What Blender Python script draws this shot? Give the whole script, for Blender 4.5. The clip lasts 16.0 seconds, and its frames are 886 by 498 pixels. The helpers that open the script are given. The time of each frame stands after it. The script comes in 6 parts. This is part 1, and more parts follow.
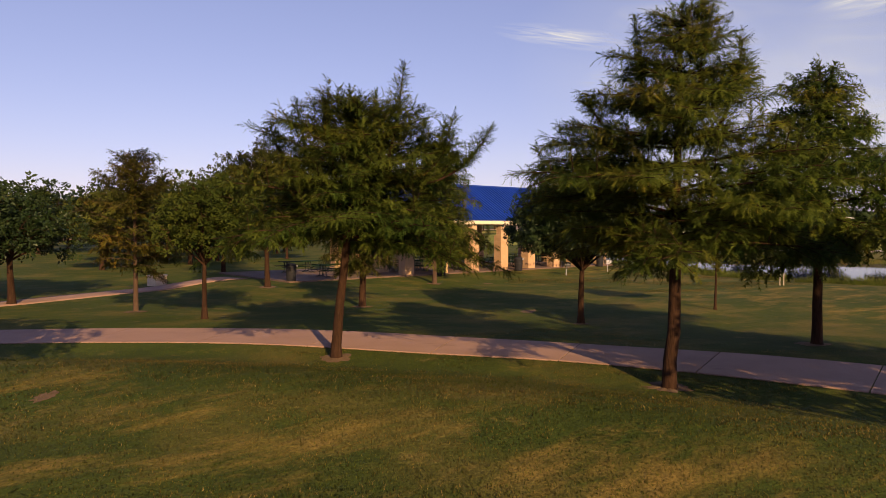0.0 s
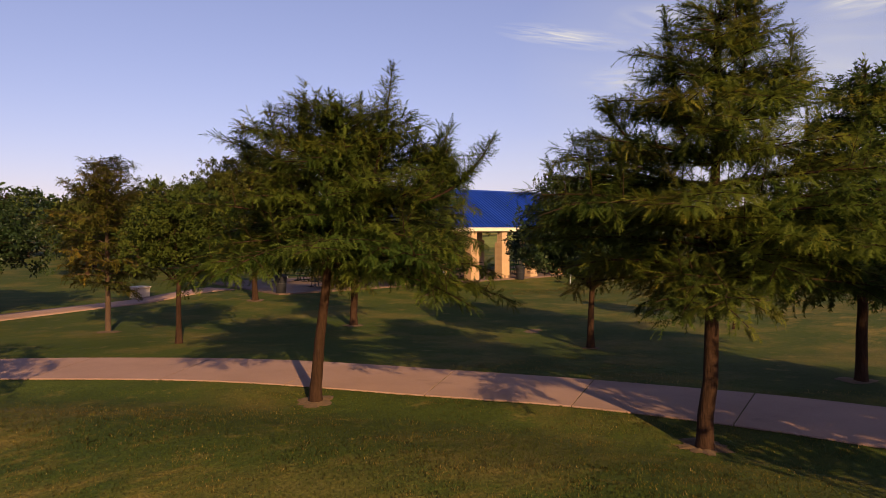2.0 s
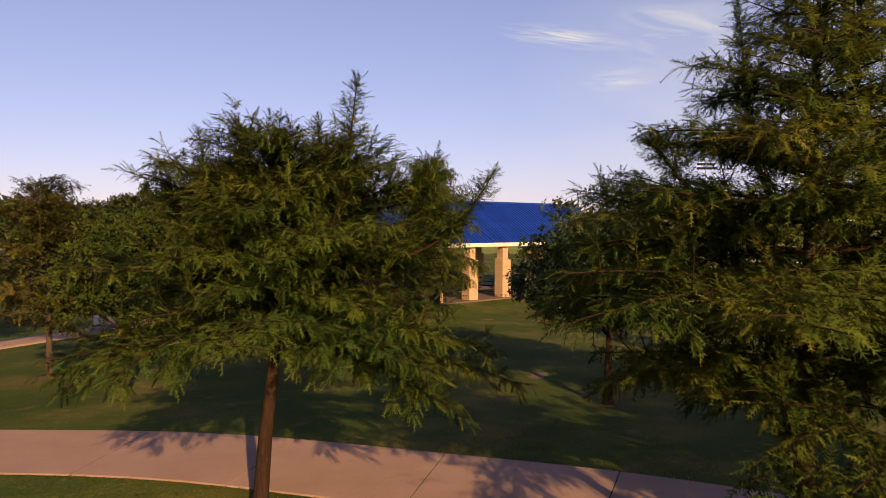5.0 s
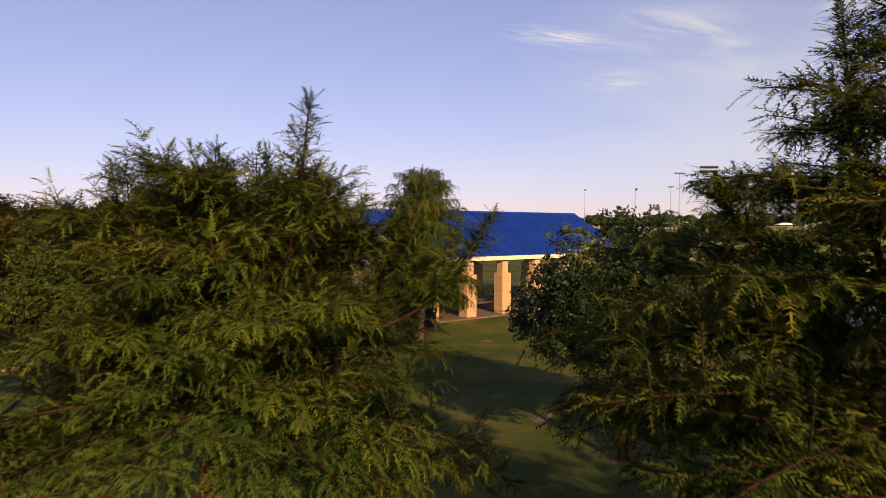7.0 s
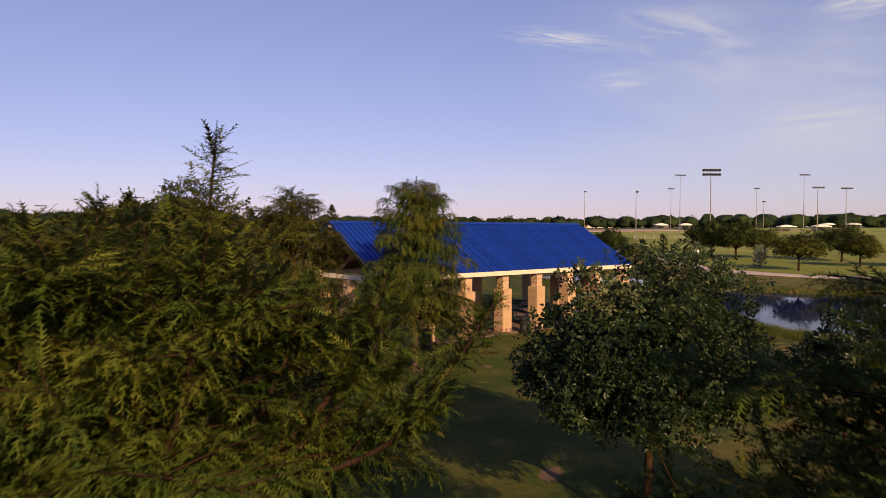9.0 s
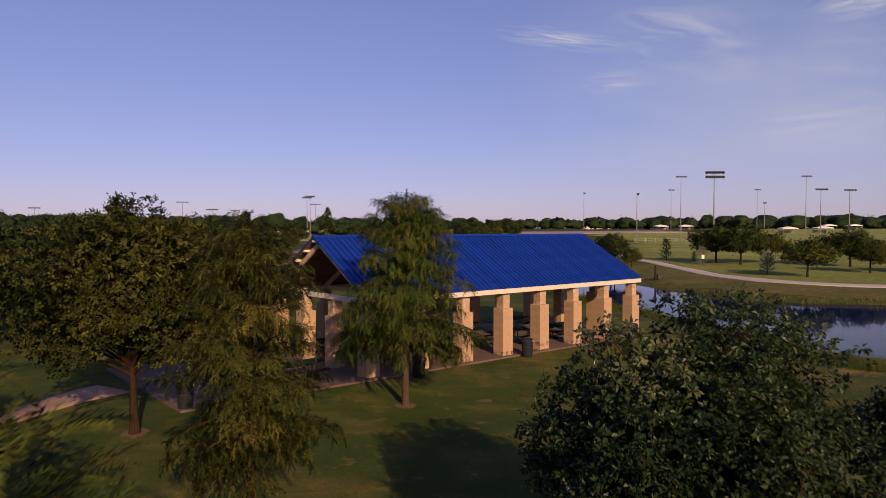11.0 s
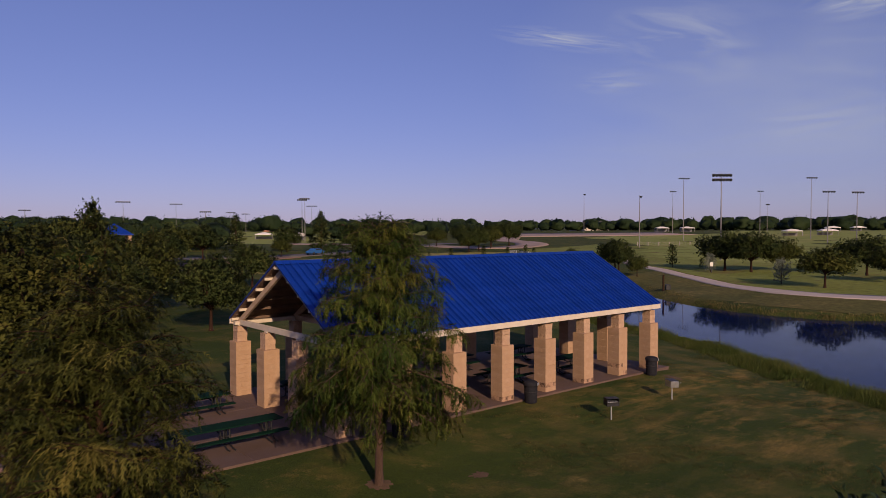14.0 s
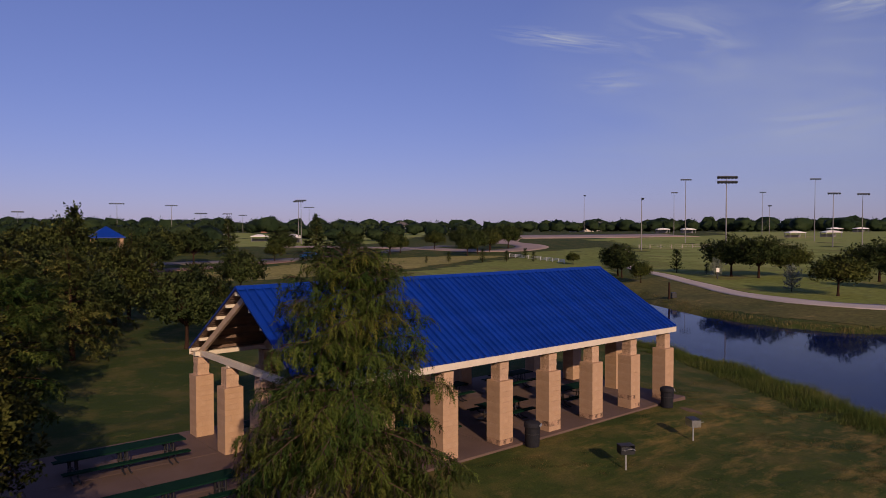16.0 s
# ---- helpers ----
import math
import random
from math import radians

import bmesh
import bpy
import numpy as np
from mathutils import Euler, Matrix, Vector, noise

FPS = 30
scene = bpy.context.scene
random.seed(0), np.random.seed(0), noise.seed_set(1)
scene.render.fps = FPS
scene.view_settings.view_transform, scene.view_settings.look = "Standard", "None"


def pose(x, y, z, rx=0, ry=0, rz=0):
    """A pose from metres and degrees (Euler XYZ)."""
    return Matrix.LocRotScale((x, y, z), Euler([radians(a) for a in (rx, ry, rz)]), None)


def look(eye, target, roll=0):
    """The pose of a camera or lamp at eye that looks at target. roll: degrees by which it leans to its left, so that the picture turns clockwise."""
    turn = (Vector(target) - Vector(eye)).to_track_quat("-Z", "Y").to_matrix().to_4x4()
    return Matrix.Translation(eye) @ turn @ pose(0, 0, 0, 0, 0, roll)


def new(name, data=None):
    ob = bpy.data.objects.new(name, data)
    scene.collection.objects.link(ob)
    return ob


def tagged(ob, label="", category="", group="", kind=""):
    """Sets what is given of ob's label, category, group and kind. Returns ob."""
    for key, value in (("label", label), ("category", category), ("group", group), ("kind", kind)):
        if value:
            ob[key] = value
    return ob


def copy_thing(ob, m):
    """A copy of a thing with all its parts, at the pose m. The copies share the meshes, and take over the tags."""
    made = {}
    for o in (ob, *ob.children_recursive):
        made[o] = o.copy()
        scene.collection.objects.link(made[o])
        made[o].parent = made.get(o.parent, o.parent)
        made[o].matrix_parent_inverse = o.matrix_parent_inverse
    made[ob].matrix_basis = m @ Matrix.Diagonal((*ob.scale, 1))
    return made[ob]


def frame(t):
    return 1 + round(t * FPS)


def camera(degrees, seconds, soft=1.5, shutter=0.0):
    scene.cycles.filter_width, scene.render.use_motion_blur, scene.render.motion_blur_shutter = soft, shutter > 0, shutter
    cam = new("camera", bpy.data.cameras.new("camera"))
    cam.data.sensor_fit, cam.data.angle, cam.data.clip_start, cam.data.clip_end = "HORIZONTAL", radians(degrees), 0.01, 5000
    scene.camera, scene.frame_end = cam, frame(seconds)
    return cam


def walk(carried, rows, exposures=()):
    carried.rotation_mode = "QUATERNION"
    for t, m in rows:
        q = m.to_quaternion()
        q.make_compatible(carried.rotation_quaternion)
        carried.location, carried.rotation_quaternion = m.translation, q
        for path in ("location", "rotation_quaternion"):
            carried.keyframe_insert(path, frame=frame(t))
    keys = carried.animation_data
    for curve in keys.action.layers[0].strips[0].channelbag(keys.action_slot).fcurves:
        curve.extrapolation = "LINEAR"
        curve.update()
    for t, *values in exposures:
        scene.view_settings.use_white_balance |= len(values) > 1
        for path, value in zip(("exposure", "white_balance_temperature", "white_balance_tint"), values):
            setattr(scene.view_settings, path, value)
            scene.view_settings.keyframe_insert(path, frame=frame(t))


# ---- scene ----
cam = camera(65.2, 16.0, soft=0.6, shutter=0.5)
# seconds, x, y, z, yaw, pitch, roll
PATH = [
    (0.0, -25.346, -34.165, 2.858, -39.60, -1.750, -0.016),
    (0.5, -25.028, -33.809, 2.946, -39.60, -1.754, -0.016),
    (1.0, -24.705, -33.454, 3.060, -39.60, -1.759, -0.017),
    (1.5, -24.367, -33.091, 3.197, -39.60, -1.763, -0.017),
    (2.0, -24.022, -32.708, 3.329, -39.60, -1.768, -0.018),
    (2.5, -23.667, -32.320, 3.467, -39.60, -1.772, -0.018),
    (3.0, -23.300, -31.927, 3.608, -39.60, -1.776, -0.018),
    (3.5, -22.937, -31.538, 3.769, -39.60, -1.781, -0.019),
    (6.0, -21.045, -29.612, 4.553, -39.627, -1.715, -0.029),
    (6.5, -20.648, -29.198, 4.727, -39.634, -1.697, -0.031),
    (7.0, -20.239, -28.776, 4.896, -39.642, -1.680, -0.034),
    (7.5, -19.843, -28.347, 5.087, -39.649, -1.662, -0.036),
    (8.0, -19.432, -27.924, 5.243, -39.656, -1.645, -0.039),
    (8.5, -19.031, -27.491, 5.420, -39.683, -1.635, -0.025),
    (9.0, -18.615, -27.035, 5.587, -39.709, -1.625, -0.011),
    (9.5, -18.154, -26.542, 5.743, -39.736, -1.616, 0.002),
    (12.0, -15.226, -23.432, 6.593, -39.868, -1.568, 0.071),
    (12.5, -14.596, -22.791, 6.732, -39.879, -1.565, 0.074),
    (13.0, -13.953, -22.164, 6.874, -39.890, -1.562, 0.076),
    (13.5, -13.322, -21.536, 7.045, -39.901, -1.559, 0.079),
    (14.0, -12.681, -20.917, 7.216, -39.912, -1.556, 0.082),
    (14.5, -12.031, -20.284, 7.375, -39.923, -1.553, 0.085),
    (15.0, -11.365, -19.637, 7.530, -39.934, -1.549, 0.088),
    (15.5, -10.675, -18.967, 7.708, -39.945, -1.546, 0.091),
    (16.0, -9.973, -18.296, 7.893, -39.956, -1.543, 0.094),
]
walk(cam, [(t, pose(x, y, z, 90 + pitch, roll, yaw)) for t, x, y, z, yaw, pitch, roll in PATH],
     exposures=[(0.0, 0.25, 8050, -2), (3.5, 0.17, 8050, -2), (6.0, 0.34, 8300, -3), (9.0, 0.02, 7300, 1), (12.0, -0.5, 6250, 7), (16.0, -0.8, 5650, 8)])

# ---- sky and sun ----
SUN_ELEV = 22.0
SUN_DIR = Vector((-0.345, -0.94, 0.0)).normalized()
sun_to = Vector((SUN_DIR.x * math.cos(radians(SUN_ELEV)), SUN_DIR.y * math.cos(radians(SUN_ELEV)), math.sin(radians(SUN_ELEV))))
world = bpy.data.worlds.new("sky")
scene.world = world
world.use_nodes = True
wt = world.node_tree
wt.nodes.clear()
sky = wt.nodes.new("ShaderNodeTexSky")
sky.sky_type = "NISHITA"
sky.sun_disc = False
sky.sun_elevation = radians(SUN_ELEV)
sky.sun_rotation = math.atan2(SUN_DIR.x, SUN_DIR.y)
sky.air_density, sky.dust_density, sky.ozone_density = 1.0, 0.3, 4.0
bg = wt.nodes.new("ShaderNodeBackground")
bg.inputs["Strength"].default_value = 0.156
tint = wt.nodes.new("ShaderNodeMix")
tint.data_type, tint.blend_type = "RGBA", "MULTIPLY"
tint.inputs[0].default_value, tint.inputs[7].default_value = 1.0, (1.20, 0.945, 1.40, 1)
wo = wt.nodes.new("ShaderNodeOutputWorld")
even = wt.nodes.new("ShaderNodeGamma")
even.inputs["Gamma"].default_value = 0.7
wt.links.new(sky.outputs[0], even.inputs[0])
wt.links.new(even.outputs[0], tint.inputs[6])
wt.links.new(tint.outputs[2], bg.inputs[0])
wt.links.new(bg.outputs[0], wo.inputs[0])
sun_data = bpy.data.lights.new("sun", "SUN")
sun_data.energy, sun_data.angle, sun_data.color = 6.5, radians(0.6), (1.0, 0.68, 0.415)
sun = new("sun", sun_data)
sun.matrix_world = look((0, 0, 60), Vector((0, 0, 60)) - sun_to)

# ---- materials ----
def mat(name, a, b, scale=8.0, rough=0.8, bump=0.0, bump_scale=None, metal=0.0, fine=None, fine_amt=0.25, coords="Object", stretch=(1, 1, 1),
        spread=0.0, patch=None, patch_scale=0.6, patch_lo=0.55, patch_hi=0.7, spec=0.4, swell=0.0, streak=None, streak_scale=1.2, streak_lo=0.5, streak_hi=0.75, dry=None):
    """Two colours mixed by noise, with finer grain, patches of a third colour, relief and a spread from object to object."""
    m = bpy.data.materials.new(name)
    m.use_nodes = True
    nt = m.node_tree
    bs = nt.nodes["Principled BSDF"]
    tc = nt.nodes.new("ShaderNodeTexCoord")
    mp = nt.nodes.new("ShaderNodeMapping")
    mp.inputs["Scale"].default_value = stretch
    nt.links.new(tc.outputs[coords], mp.inputs["Vector"])

    def noise_node(s, detail=5.0, rough_=0.6):
        n = nt.nodes.new("ShaderNodeTexNoise")
        n.inputs["Scale"].default_value, n.inputs["Detail"].default_value, n.inputs["Roughness"].default_value = s, detail, rough_
        nt.links.new(mp.outputs[0], n.inputs["Vector"])
        return n

    def mix(kind, fac, c1, c2):
        x = nt.nodes.new("ShaderNodeMix")
        x.data_type, x.blend_type = "RGBA", kind
        for sock, v in ((x.inputs[0], fac), (x.inputs[6], c1), (x.inputs[7], c2)):
            if isinstance(v, (int, float)):
                sock.default_value = v
            elif isinstance(v, (tuple, list)):
                sock.default_value = (*v, 1.0)
            else:
                nt.links.new(v, sock)
        return x.outputs[2]

    def band(src, lo, hi):
        r = nt.nodes.new("ShaderNodeMapRange")
        r.inputs[1].default_value, r.inputs[2].default_value = lo, hi
        nt.links.new(src, r.inputs[0])
        return r.outputs[0]

    col = mix("MIX", band(noise_node(scale).outputs[0], 0.3, 0.7), a, b)
    if patch:
        col = mix("MIX", band(noise_node(patch_scale, 6.0, 0.65).outputs[0], patch_lo, patch_hi), col, patch)
    if streak:
        col = mix("MIX", band(noise_node(streak_scale, 8.0, 0.75).outputs[0], streak_lo, streak_hi), col, streak)
    if dry:
        # dry turf and painted sunlit grass, where the ground's "dry" value is high, in drawn-out patches
        at = nt.nodes.new("ShaderNodeAttribute")
        at.attribute_name = "dry"
        m3 = nt.nodes.new("ShaderNodeMapping")
        m3.inputs["Rotation"].default_value, m3.inputs["Scale"].default_value = (0, 0, radians(25)), (0.45, 1.3, 1)
        nt.links.new(tc.outputs[coords], m3.inputs["Vector"])
        nd = noise_node(0.75, 9.0, 0.7)
        nt.links.new(m3.outputs[0], nd.inputs["Vector"])
        k = nt.nodes.new("ShaderNodeMath")
        k.operation, k.use_clamp = "MULTIPLY", True
        nt.links.new(at.outputs["Fac"], k.inputs[0])
        nt.links.new(band(nd.outputs[0], 0.50, 0.74), k.inputs[1])
        col = mix("MIX", k.outputs[0], col, dry)
    f = noise_node(fine or scale * 9, 3.0)
    g = nt.nodes.new("ShaderNodeMapRange")
    g.inputs[1].default_value, g.inputs[2].default_value = 0.25, 0.75
    g.inputs[3].default_value, g.inputs[4].default_value = 1.0 - fine_amt, 1.0 + fine_amt
    nt.links.new(f.outputs[0], g.inputs[0])
    comb = nt.nodes.new("ShaderNodeCombineColor")
    for k in range(3):
        nt.links.new(g.outputs[0], comb.inputs[k])
    col = mix("MULTIPLY", 1.0, col, comb.outputs[0])
    if spread:
        oi = nt.nodes.new("ShaderNodeObjectInfo")
        hs = nt.nodes.new("ShaderNodeHueSaturation")
        mr = nt.nodes.new("ShaderNodeMapRange")
        mr.inputs[3].default_value, mr.inputs[4].default_value = 1 - spread, 1 + spread
        nt.links.new(oi.outputs["Random"], mr.inputs[0])
        nt.links.new(mr.outputs[0], hs.inputs["Value"])
        nt.links.new(col, hs.inputs["Color"])
        col = hs.outputs[0]
    nt.links.new(col, bs.inputs["Base Color"])
    bs.inputs["Roughness"].default_value, bs.inputs["Metallic"].default_value = rough, metal
    bs.inputs["Specular IOR Level"].default_value = spec
    if bump:
        bn = nt.nodes.new("ShaderNodeBump")
        bn.inputs["Strength"].default_value, bn.inputs["Distance"].default_value = min(1.0, bump), 0.02 * max(1.0, bump)
        nt.links.new(noise_node(bump_scale or scale * 4, 5.0).outputs[0], bn.inputs["Height"])
        nt.links.new(bn.outputs[0], bs.inputs["Normal"])
        if swell:
            b2 = nt.nodes.new("ShaderNodeBump")
            b2.inputs["Strength"].default_value, b2.inputs["Distance"].default_value = 1.0, swell
            nt.links.new(noise_node(0.8, 4.0, 0.55).outputs[0], b2.inputs["Height"])
            nt.links.new(b2.outputs[0], bn.inputs["Normal"])
    return m


def leaf_mat(name, a, b, c, trans=0.35, rough=0.6, big=0.5, spec=0.04, soft=True):
    """Leaves: three greens by a per-spray tone and a slow noise, with light passing through."""
    m = bpy.data.materials.new(name)
    m.use_nodes = True
    nt = m.node_tree
    bs = nt.nodes["Principled BSDF"]
    at = nt.nodes.new("ShaderNodeAttribute")
    at.attribute_name = "tone"
    tc = nt.nodes.new("ShaderNodeTexCoord")
    n = nt.nodes.new("ShaderNodeTexNoise")
    n.inputs["Scale"].default_value, n.inputs["Detail"].default_value = big, 4.0
    nt.links.new(tc.outputs["Object"], n.inputs["Vector"])
    mul = nt.nodes.new("ShaderNodeMath")
    mul.operation = "MULTIPLY_ADD"
    mul.inputs[1].default_value, mul.inputs[2].default_value = 0.9, -0.45
    nt.links.new(n.outputs[0], mul.inputs[0])
    add = nt.nodes.new("ShaderNodeMath")
    add.use_clamp = True
    nt.links.new(mul.outputs[0], add.inputs[0])
    nt.links.new(at.outputs["Fac"], add.inputs[1])
    ramp = nt.nodes.new("ShaderNodeValToRGB")
    ramp.color_ramp.elements[0].position, ramp.color_ramp.elements[0].color = 0.15, (*a, 1)
    ramp.color_ramp.elements[1].position, ramp.color_ramp.elements[1].color = 0.97, (*c, 1)
    e = ramp.color_ramp.elements.new(0.6)
    e.color = (*b, 1)
    nt.links.new(add.outputs[0], ramp.inputs[0])
    nt.links.new(ramp.outputs[0], bs.inputs["Base Color"])
    bs.inputs["Roughness"].default_value = rough
    bs.inputs["Specular IOR Level"].default_value = spec
    tr = nt.nodes.new("ShaderNodeBsdfTranslucent")
    nt.links.new(ramp.outputs[0], tr.inputs["Color"])
    if soft:
        # sprays are shaded as soft clumps
        sn = nt.nodes.new("ShaderNodeAttribute")
        sn.attribute_name = "soft"
        vt = nt.nodes.new("ShaderNodeVectorTransform")
        vt.vector_type, vt.convert_from, vt.convert_to = "NORMAL", "OBJECT", "WORLD"
        nt.links.new(sn.outputs["Vector"], vt.inputs[0])
        nt.links.new(vt.outputs[0], bs.inputs["Normal"])
        nt.links.new(vt.outputs[0], tr.inputs["Normal"])
    mx = nt.nodes.new("ShaderNodeMixShader")
    mx.inputs[0].default_value = trans
    nt.links.new(bs.outputs[0], mx.inputs[1])
    nt.links.new(tr.outputs[0], mx.inputs[2])
    nt.links.new(mx.outputs[0], nt.nodes["Material Output"].inputs["Surface"])
    return m


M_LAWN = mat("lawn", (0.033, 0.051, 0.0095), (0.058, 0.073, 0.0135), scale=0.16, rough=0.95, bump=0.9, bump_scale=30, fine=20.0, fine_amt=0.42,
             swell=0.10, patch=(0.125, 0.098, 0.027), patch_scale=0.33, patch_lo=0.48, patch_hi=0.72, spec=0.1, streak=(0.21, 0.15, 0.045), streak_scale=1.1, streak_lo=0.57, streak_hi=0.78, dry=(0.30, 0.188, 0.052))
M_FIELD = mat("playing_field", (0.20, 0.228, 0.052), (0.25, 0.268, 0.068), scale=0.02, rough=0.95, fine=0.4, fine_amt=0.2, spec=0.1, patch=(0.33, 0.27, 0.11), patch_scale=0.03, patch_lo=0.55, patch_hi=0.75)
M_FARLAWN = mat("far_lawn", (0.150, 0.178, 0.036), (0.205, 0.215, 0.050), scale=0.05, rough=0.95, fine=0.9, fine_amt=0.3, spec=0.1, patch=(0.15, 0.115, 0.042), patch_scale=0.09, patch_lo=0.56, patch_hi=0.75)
M_BANK = mat("bank_turf", (0.075, 0.078, 0.021), (0.135, 0.115, 0.034), scale=0.15, rough=0.95, bump=1.2, bump_scale=3, fine=1.8, fine_amt=0.35, spec=0.1, patch=(0.24, 0.18, 0.06), patch_scale=0.35, patch_lo=0.58, patch_hi=0.75)
M_MEADOW = mat("dry_meadow", (0.20, 0.18, 0.050), (0.28, 0.235, 0.07), scale=0.08, rough=0.95, bump=1.0, bump_scale=3, fine=1.5, fine_amt=0.35, spec=0.1)
M_BLADE = leaf_mat("grass_blade", (0.050, 0.076, 0.014), (0.110, 0.120, 0.022), (0.24, 0.168, 0.046), trans=0.3, big=0.5)
M_STRAW = leaf_mat("straw_blade", (0.10, 0.085, 0.022), (0.21, 0.155, 0.048), (0.36, 0.26, 0.095), trans=0.3, big=0.5)
M_REED = leaf_mat("bank_grass", (0.07, 0.105, 0.022), (0.13, 0.15, 0.034), (0.27, 0.215, 0.08), trans=0.3, big=0.3)
M_PATH = mat("path_concrete", (0.265, 0.157, 0.120), (0.33, 0.200, 0.156), scale=0.7, rough=0.9, bump=0.25, bump_scale=60, fine=40, fine_amt=0.12, spread=0.05,
             patch=(0.20, 0.118, 0.09), patch_scale=0.9, patch_lo=0.6, patch_hi=0.75)
# slab colours hold the shade under the roof as well as dirt
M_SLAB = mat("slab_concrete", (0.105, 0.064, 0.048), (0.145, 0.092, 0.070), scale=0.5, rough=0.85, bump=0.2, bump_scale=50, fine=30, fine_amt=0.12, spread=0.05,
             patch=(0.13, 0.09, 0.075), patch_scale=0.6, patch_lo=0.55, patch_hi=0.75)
M_SOIL = mat("bare_soil", (0.085, 0.050, 0.028), (0.14, 0.084, 0.046), scale=3.0, rough=1.0, bump=0.8, bump_scale=40, fine=25)
M_BARK = mat("bark", (0.024, 0.012, 0.008), (0.048, 0.025, 0.016), scale=6.0, rough=0.95, bump=1.5, bump_scale=22, stretch=(1, 1, 0.22), fine=40, fine_amt=0.35, spec=0.1,
             patch=(0.15, 0.12, 0.095), patch_scale=9.0, patch_lo=0.68, patch_hi=0.73)
M_BARK_MID = mat("red_brown_bark", (0.055, 0.030, 0.020), (0.085, 0.050, 0.034), scale=6.0, rough=0.95, bump=1.2, bump_scale=22, stretch=(1, 1, 0.25), fine=40, fine_amt=0.3)
M_CYPRESS = leaf_mat("cypress_leaf", (0.053, 0.098, 0.023), (0.146, 0.182, 0.034), (0.232, 0.208, 0.038), trans=0.48, big=0.8)
M_CYPRESS_BLUE = leaf_mat("young_cypress_leaf", (0.052, 0.096, 0.022), (0.134, 0.164, 0.030), (0.235, 0.200, 0.037), trans=0.35, big=0.8)
M_BROWNISH = leaf_mat("bronze_leaf", (0.060, 0.070, 0.018), (0.13, 0.115, 0.024), (0.25, 0.15, 0.030), big=0.9)
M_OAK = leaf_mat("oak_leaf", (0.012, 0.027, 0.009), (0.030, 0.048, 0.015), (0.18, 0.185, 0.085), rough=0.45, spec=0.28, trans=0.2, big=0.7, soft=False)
M_OAK_OLIVE = leaf_mat("olive_oak_leaf", (0.032, 0.050, 0.012), (0.062, 0.076, 0.016), (0.13, 0.115, 0.026), rough=0.5, trans=0.3, big=0.7, soft=False)
M_BROAD = leaf_mat("olive_broad_leaf", (0.055, 0.068, 0.017), (0.122, 0.124, 0.028), (0.22, 0.18, 0.042), rough=0.5, trans=0.35, big=0.7)
M_FAR = leaf_mat("far_leaf", (0.044, 0.064, 0.020), (0.092, 0.112, 0.030), (0.18, 0.17, 0.048), trans=0.2, big=0.35)
M_FAR_OLIVE = leaf_mat("olive_leaf", (0.066, 0.086, 0.022), (0.132, 0.140, 0.031), (0.23, 0.19, 0.052), trans=0.25, big=0.35)
M_WOODS = leaf_mat("far_woods_leaf", (0.020, 0.033, 0.014), (0.040, 0.056, 0.020), (0.075, 0.085, 0.032), trans=0.1, big=0.2)
M_SILVER = leaf_mat("silver_leaf", (0.15, 0.17, 0.125), (0.25, 0.265, 0.20), (0.36, 0.36, 0.28), trans=0.15, big=0.6, soft=False)
M_BLOCK = mat("limestone_block", (0.42, 0.256, 0.145), (0.48, 0.312, 0.19), scale=2.2, rough=0.9, bump=0.9, bump_scale=26, fine=45, fine_amt=0.12, spread=0.03,
              patch=(0.42, 0.27, 0.17), patch_scale=3.5, patch_lo=0.6, patch_hi=0.72)
M_NECK = mat("rockface_block", (0.44, 0.28, 0.175), (0.56, 0.38, 0.25), scale=5.0, rough=0.95, bump=2.2, bump_scale=16, fine=45, fine_amt=0.2, spread=0.10,
             patch=(0.33, 0.20, 0.12), patch_scale=7, patch_lo=0.55, patch_hi=0.7)
M_MORTAR = mat("mortar", (0.42, 0.29, 0.19), (0.48, 0.34, 0.23), scale=6, rough=0.95, fine=60)
M_STAIN = mat("stained_block", (0.43, 0.255, 0.152), (0.47, 0.30, 0.19), scale=2.2, rough=0.95, bump=0.8, bump_scale=30, fine=50, fine_amt=0.2,
              patch=(0.10, 0.058, 0.038), patch_scale=4.0, patch_lo=0.43, patch_hi=0.64)
M_ROOF = mat("blue_roof_paint", (0.004, 0.028, 0.225), (0.007, 0.036, 0.275), scale=1.3, rough=0.42, fine=30, fine_amt=0.08, spread=0.13, spec=0.35,
             patch=(0.02, 0.05, 0.30), patch_scale=0.8, patch_lo=0.6, patch_hi=0.8)
M_BEAM = mat("cream_paint", (0.62, 0.52, 0.40), (0.70, 0.60, 0.47), scale=2, rough=0.6, bump=0.1, bump_scale=30, fine=40, fine_amt=0.07)
M_WOOD = mat("tan_timber", (0.44, 0.31, 0.21), (0.55, 0.41, 0.29), scale=3, rough=0.75, bump=0.2, bump_scale=30, stretch=(0.3, 1, 1), fine=60, fine_amt=0.15)
M_DECK = mat("brown_deck", (0.12, 0.075, 0.05), (0.19, 0.12, 0.08), scale=2, rough=0.8, fine=30, fine_amt=0.2)
M_GREEN = mat("green_coated_steel", (0.004, 0.020, 0.011), (0.007, 0.028, 0.016), scale=5, rough=0.8, spec=0.06, fine=60, fine_amt=0.12)
M_BLACK = mat("black_coated_steel", (0.012, 0.012, 0.014), (0.024, 0.023, 0.025), scale=8, rough=0.5, fine=50, fine_amt=0.2)
M_GREY = mat("galvanised_steel", (0.42, 0.42, 0.43), (0.55, 0.55, 0.56), scale=8, rough=0.5, metal=0.6, fine=50, fine_amt=0.1)
